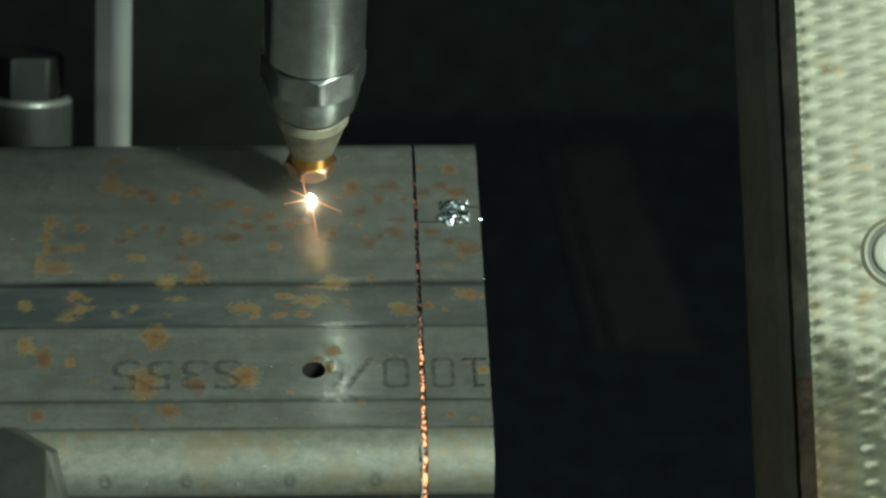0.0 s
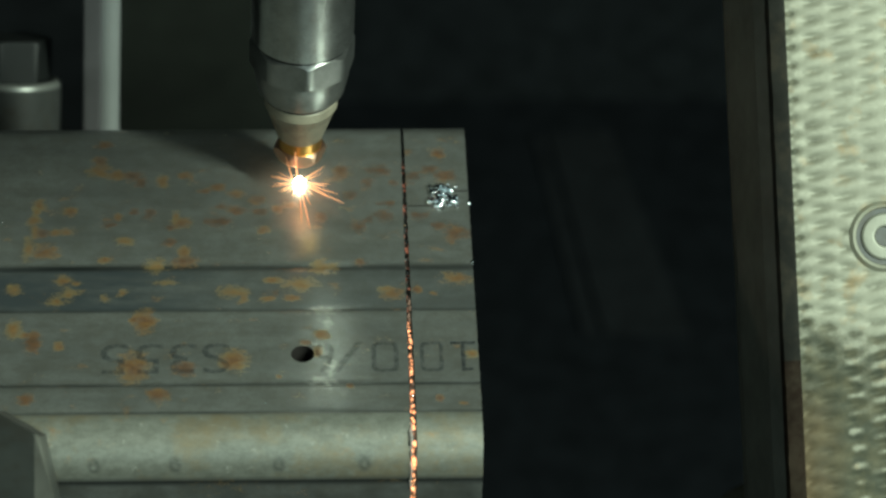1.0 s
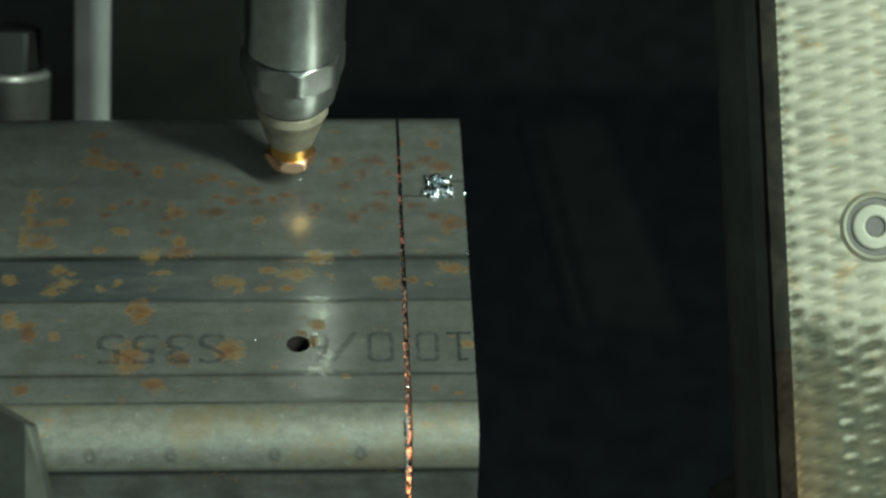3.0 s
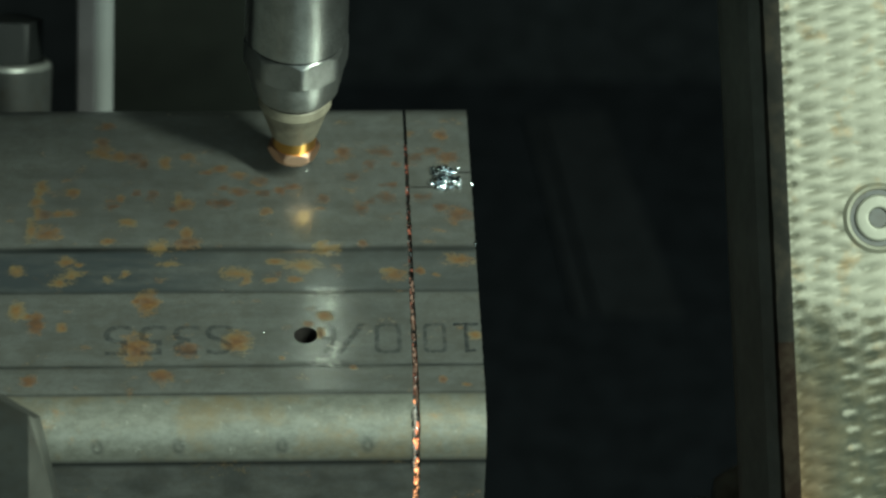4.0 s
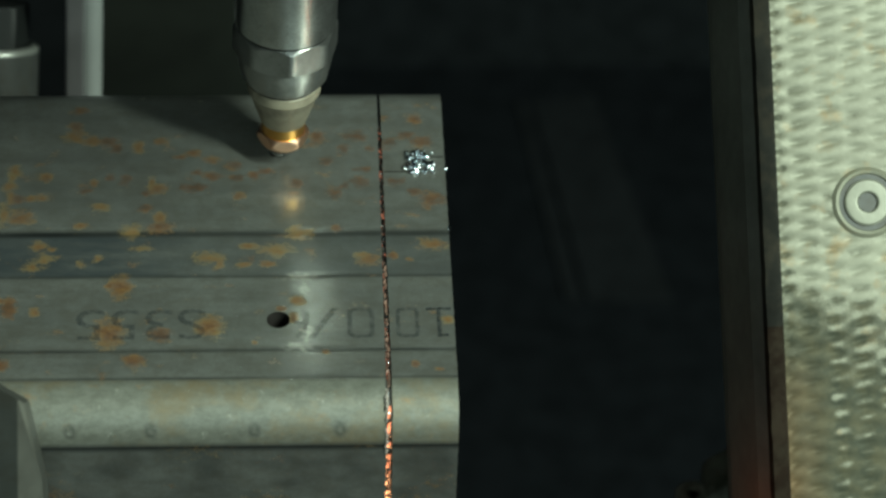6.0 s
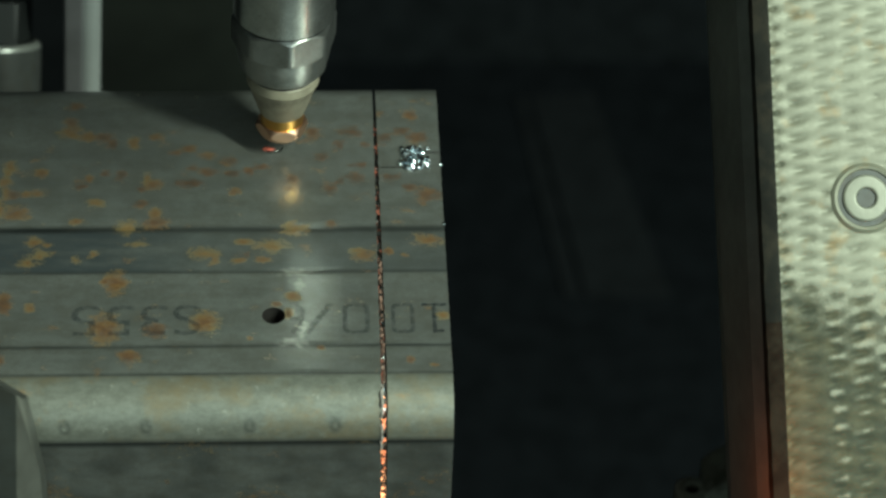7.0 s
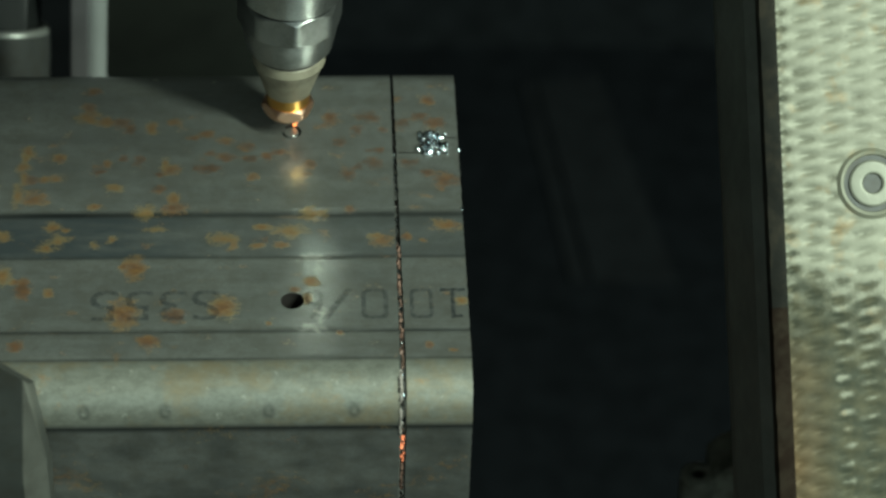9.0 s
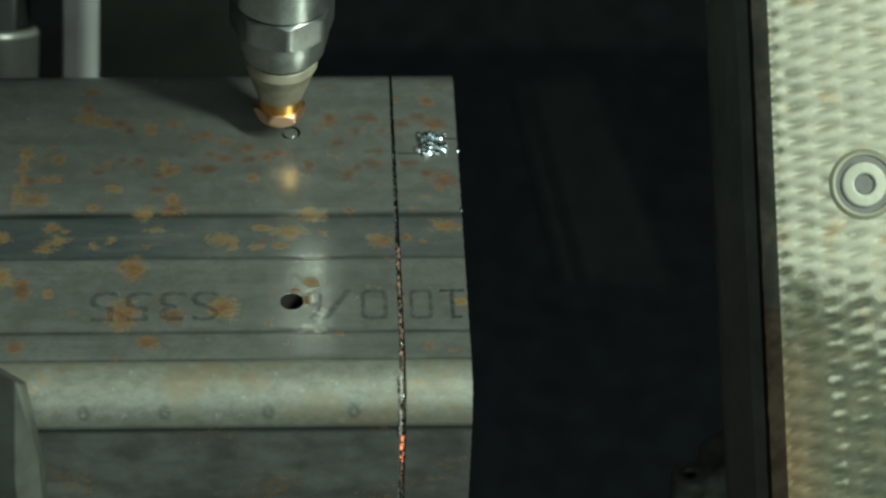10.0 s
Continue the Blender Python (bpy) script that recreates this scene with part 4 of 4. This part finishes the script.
def needle(bm, start, way, length, r):
    """A thin tapered streak."""
    way = Vector(way).normalized()
    q = way.to_track_quat("Z", "Y")
    rings = []
    for k, rr in ((0.0, r), (0.35, r * 0.8), (0.75, r * 0.45), (1.0, r * 0.08)):
        rings.append([bm.verts.new(Vector(start) + q @ Vector((rr * math.cos(a), rr * math.sin(a), k * length))) for a in (0, 1.257, 2.513, 3.77, 5.027)])
    for a, b in zip(rings, rings[1:]):
        for i in range(5):
            bm.faces.new((a[i], a[(i + 1) % 5], b[(i + 1) % 5], b[i]))


SPOT = Vector((-0.0363, 0.0261, TOP + 0.0007))


def spark_burst(label, core, rays, upward, mat):
    """A molten spot with short streaks thrown out over the steel and an upward one for lens flare; rays: angle on the
    steel and length in millimetres.
    """
    e = thing("spark_burst", SPOT, label, "spark")
    rng = random.Random(9)
    part("molten_spot", lump(core, 2, (0, 0, 0), (1, 1, 0.8)), M_CORE, e, "white-hot molten steel", smooth=True)
    bm = bmesh.new()
    # glowing needle in front of the nozzle, standing in for lens flare
    needle(bm, (-0.0005, -0.0032, 0.0005), (-0.07, -0.55, 1.0), upward, 0.00013)
    part("orange_streak", bm, mat, e, "thin orange streak")
    for ang, length in rays:
        bm = bmesh.new()
        a = radians(ang)
        needle(bm, (0.0004 * math.cos(a), 0.0004 * math.sin(a), 0), (math.cos(a), math.sin(a), 0.03 + 0.12 * rng.random()), length / 1000, 0.00009)
        part("orange_streak", bm, mat, e, "thin orange streak")
    return e


def sparks():
    first = spark_burst("white-hot molten spot with a few thin orange sparks on the steel", 0.00075, ((-84, 14), (-38, 8), (150, 5), (205, 6), (-100, 5)), 0.020, M_RAY)
    second = spark_burst("wide burst of orange sparks round the molten spot on the steel", 0.00110,
                         ((-87, 16), (-78, 8), (-33, 9), (-26, 6), (158, 6), (212, 5), (232, 4), (24, 5), (-46, 12), (-140, 5), (38, 7), (-62, 5), (-112, 5), (-16, 6), (186, 5)), 0.024, M_FLASH)
    loop = thing("flying_spark", (0, 0, 0), "thin orange curl of a flying spark beside the tube end", "spark")
    n, r = 40, 0.00020
    bm = bmesh.new()
    rings = []
    for i in range(n + 1):
        a = radians(-100 + 200 * i / n)
        c = RIGHT * (0.0068 * math.cos(a)) + UP * (0.0046 * math.sin(a))
        out = RIGHT * (math.cos(a)) + UP * math.sin(a)
        rings.append([bm.verts.new(c + out * (r * math.cos(q)) - AHEAD * (r * math.sin(q))) for q in (0, 1.257, 2.513, 3.77, 5.027)])
    for a, b in zip(rings, rings[1:]):
        for i in range(5):
            bm.faces.new((a[i], a[(i + 1) % 5], b[(i + 1) % 5], b[i]))
    part("spark_curl", bm, M_CURL, loop, "glowing orange streak", smooth=True)
    # kept out of sight below the plate, only to redden its edge
    drop = thing("edge_glow_droplet", (0, 0, 0), "unseen glowing droplet added to redden the cover plate edge", "droplet")
    part("droplet_metal", lump(0.0017, 5), M_DROP, drop, "glowing red metal", smooth=True)
    point = thing("molten_point", (0, 0, 0), "small red-hot molten point under the nozzle", "droplet")
    part("molten_metal", lump(0.0006, 8, (0, 0, 0), (2.2, 0.8, 0.4)), M_DULL, point, "glowing red metal", smooth=True)
    drip = thing("molten_drip", (0, 0, 0), "bright orange drip of molten steel under the nozzle", "droplet")
    part("drip_metal", lump(0.0005, 6, (0, 0, 0.0004), (0.9, 0.8, 2.4)), M_CURL, drip, "glowing orange metal", smooth=True)
    return first, second, loop, drop, point, drip


def motions():
    px = 1 / 8.55 / 1000
    # the tube is fed to and fro along its length
    walk(tube, [(t, pose(d * px, 0, TOP - HALF)) for t, d in (
        (0, -9.2), (2.0, -9.0), (2.5, -6.2), (4.0, 6.1), (4.5, 0), (5.0, -7.6), (5.5, -15.3), (7.0, -27.4), (7.5, -25.6),
        (8.0, -20.2), (8.5, -13.5), (9.0, -6.2), (9.5, 1.0), (10.0, 6.1))])
    # the head pierces from a height, comes down, then rounds a small circle
    py = 1 / 5.75 / 1000
    walk(head, [(t, pose(HEAD.x - 0.0011, 0.0261, HEAD.z + z, 0, 1.5, 0)) for t, z in ((0, 0.0037), (1.0, 0.0034), (2.1, 0.0036))] + [
        (t, pose(HEAD.x - 0.0011, HEAD.y - d * py, HEAD.z, 0, 1.5, 0)) for t, d in (
            (2.5, -9.2), (4.0, -3.1), (4.5, 0), (5.0, 1.6), (5.5, 2.0), (7.0, -9.2), (7.5, -13.8), (8.0, -17.3),
            (8.5, -17.8), (9.0, -18.4), (9.5, -16.5), (10.0, -12.3))])
    # hot metal sinks into the slot as it cools; burnt pieces drop into the tube
    for ob, t0, t1, fy, fz in cooling:
        far = (CUT, 0.012 * fy, 0.012 * fz)
        if t0 < 10:
            aside = (CUT - 0.015, far[1], far[2])
            walk(ob, [(0, pose(CUT, 0, 0)), (t0, pose(CUT, 0, 0)), (t1, pose(*far)), (t1 + 0.4, pose(*aside)), (10, pose(*aside))])
    for ob, t0 in burnt:
        x, y = PIERCE
        top, low = HALF - 0.00003, -HALF + WALL + 0.006
        if t0 < 9.9:
            walk(ob, [(0, pose(x, y, top)), (t0 - 0.2, pose(x, y, top)), (t0, pose(x, y, low)), (10, pose(x, y, low))])
    # the bursts flicker on the steel, the wide one once the beam bites; both fall through the pierced point into the tube
    below = (SPOT.x, SPOT.y, TOP - 0.085)
    away = [(2.2, pose(*below)), (2.6, pose(SPOT.x - 0.3, 0, TOP - 0.088)), (10, pose(SPOT.x - 0.3, 0, TOP - 0.088))]
    walk(burst, [(0, pose(*SPOT)), (0.5, pose(*SPOT, 0, 0, 5)), (1.0, pose(*SPOT, 0, 0, -4)), (1.5, pose(*SPOT, 0, 0, 3)), (2.1, pose(*SPOT))] + away)
    walk(flash, [(0, pose(*below)), (0.65, pose(*below)), (0.75, pose(*SPOT)), (1.1, pose(*SPOT, 0, 0, 6)), (1.5, pose(*SPOT, 0, 0, -5)), (1.8, pose(*SPOT, 0, 0, 4)), (2.1, pose(*SPOT))] + away)
    inside, shown = (-0.03, 0, TOP - 0.06), (-0.0003, -0.0554, TOP - 0.0026)
    walk(curl, [(0, pose(*inside)), (2.4, pose(*inside)), (2.5, pose(*shown)), (2.6, pose(*inside)), (10, pose(*inside))])
    hid = (-0.3, 0, TOP - 0.088)
    # the molten point rounds the small circle under the nozzle and flares up before it goes out
    near = [(6.6, -0.0388, 0.0251), (7.0, -0.0388, 0.0251), (7.6, -0.0371, 0.0261), (8.0, -0.0355, 0.0274), (8.3, -0.0353, 0.0277)]
    walk(molten, [(0, pose(*hid)), (6.3, pose(*hid))] + [(t, pose(x, y, TOP + 0.0002)) for t, x, y in near] + [(8.45, pose(*hid)), (10, pose(*hid))])
    walk(flare, [(0, pose(*hid)), (8.35, pose(*hid))] + [(t, pose(x, y, TOP + 0.0006)) for t, x, y in ((8.45, -0.0346, 0.0280), (8.6, -0.0346, 0.0280), (9.0, -0.0347, 0.0280))] + [(9.15, pose(*hid)), (10, pose(*hid))])
    # the unseen glow source for the plate's edge rises below it and falls back
    low, high = (0.0535, -0.0695, 0.1225), (0.0535, -0.0695, TOP - 0.0130)
    walk(droplet, [(t, pose(high[0], high[1], max(low[2], high[2] - d))) for t, d in (
        (0, 1), (2.7, 1), (4.4, 0.030), (5.7, 0.026), (6.7, 0.001), (7.1, 0), (7.6, 0.022), (8.1, 0.08), (9.0, 1), (10, 1))])
    walk(post, [(t, pose(POST_X + d * px, POST_Y, 0.12)) for t, d in (
        (0, 9), (2.5, 8), (4.0, 3), (4.5, 0), (5.0, -3), (5.5, -3), (7.0, 7), (7.5, 9), (8.0, 10), (8.5, 11), (9.0, 14), (9.5, 12), (10.0, 7))])


room()
tube = steel_tube()
head = cutting_head()
plate()
upright_bar()
post = bolt_post()
jaw()
background()
work_lamp()
slag_beads(tube)
cooling = hot_slot()
burnt = kerf_pieces()
burst, flash, curl, droplet, molten, flare = sparks()
motions()
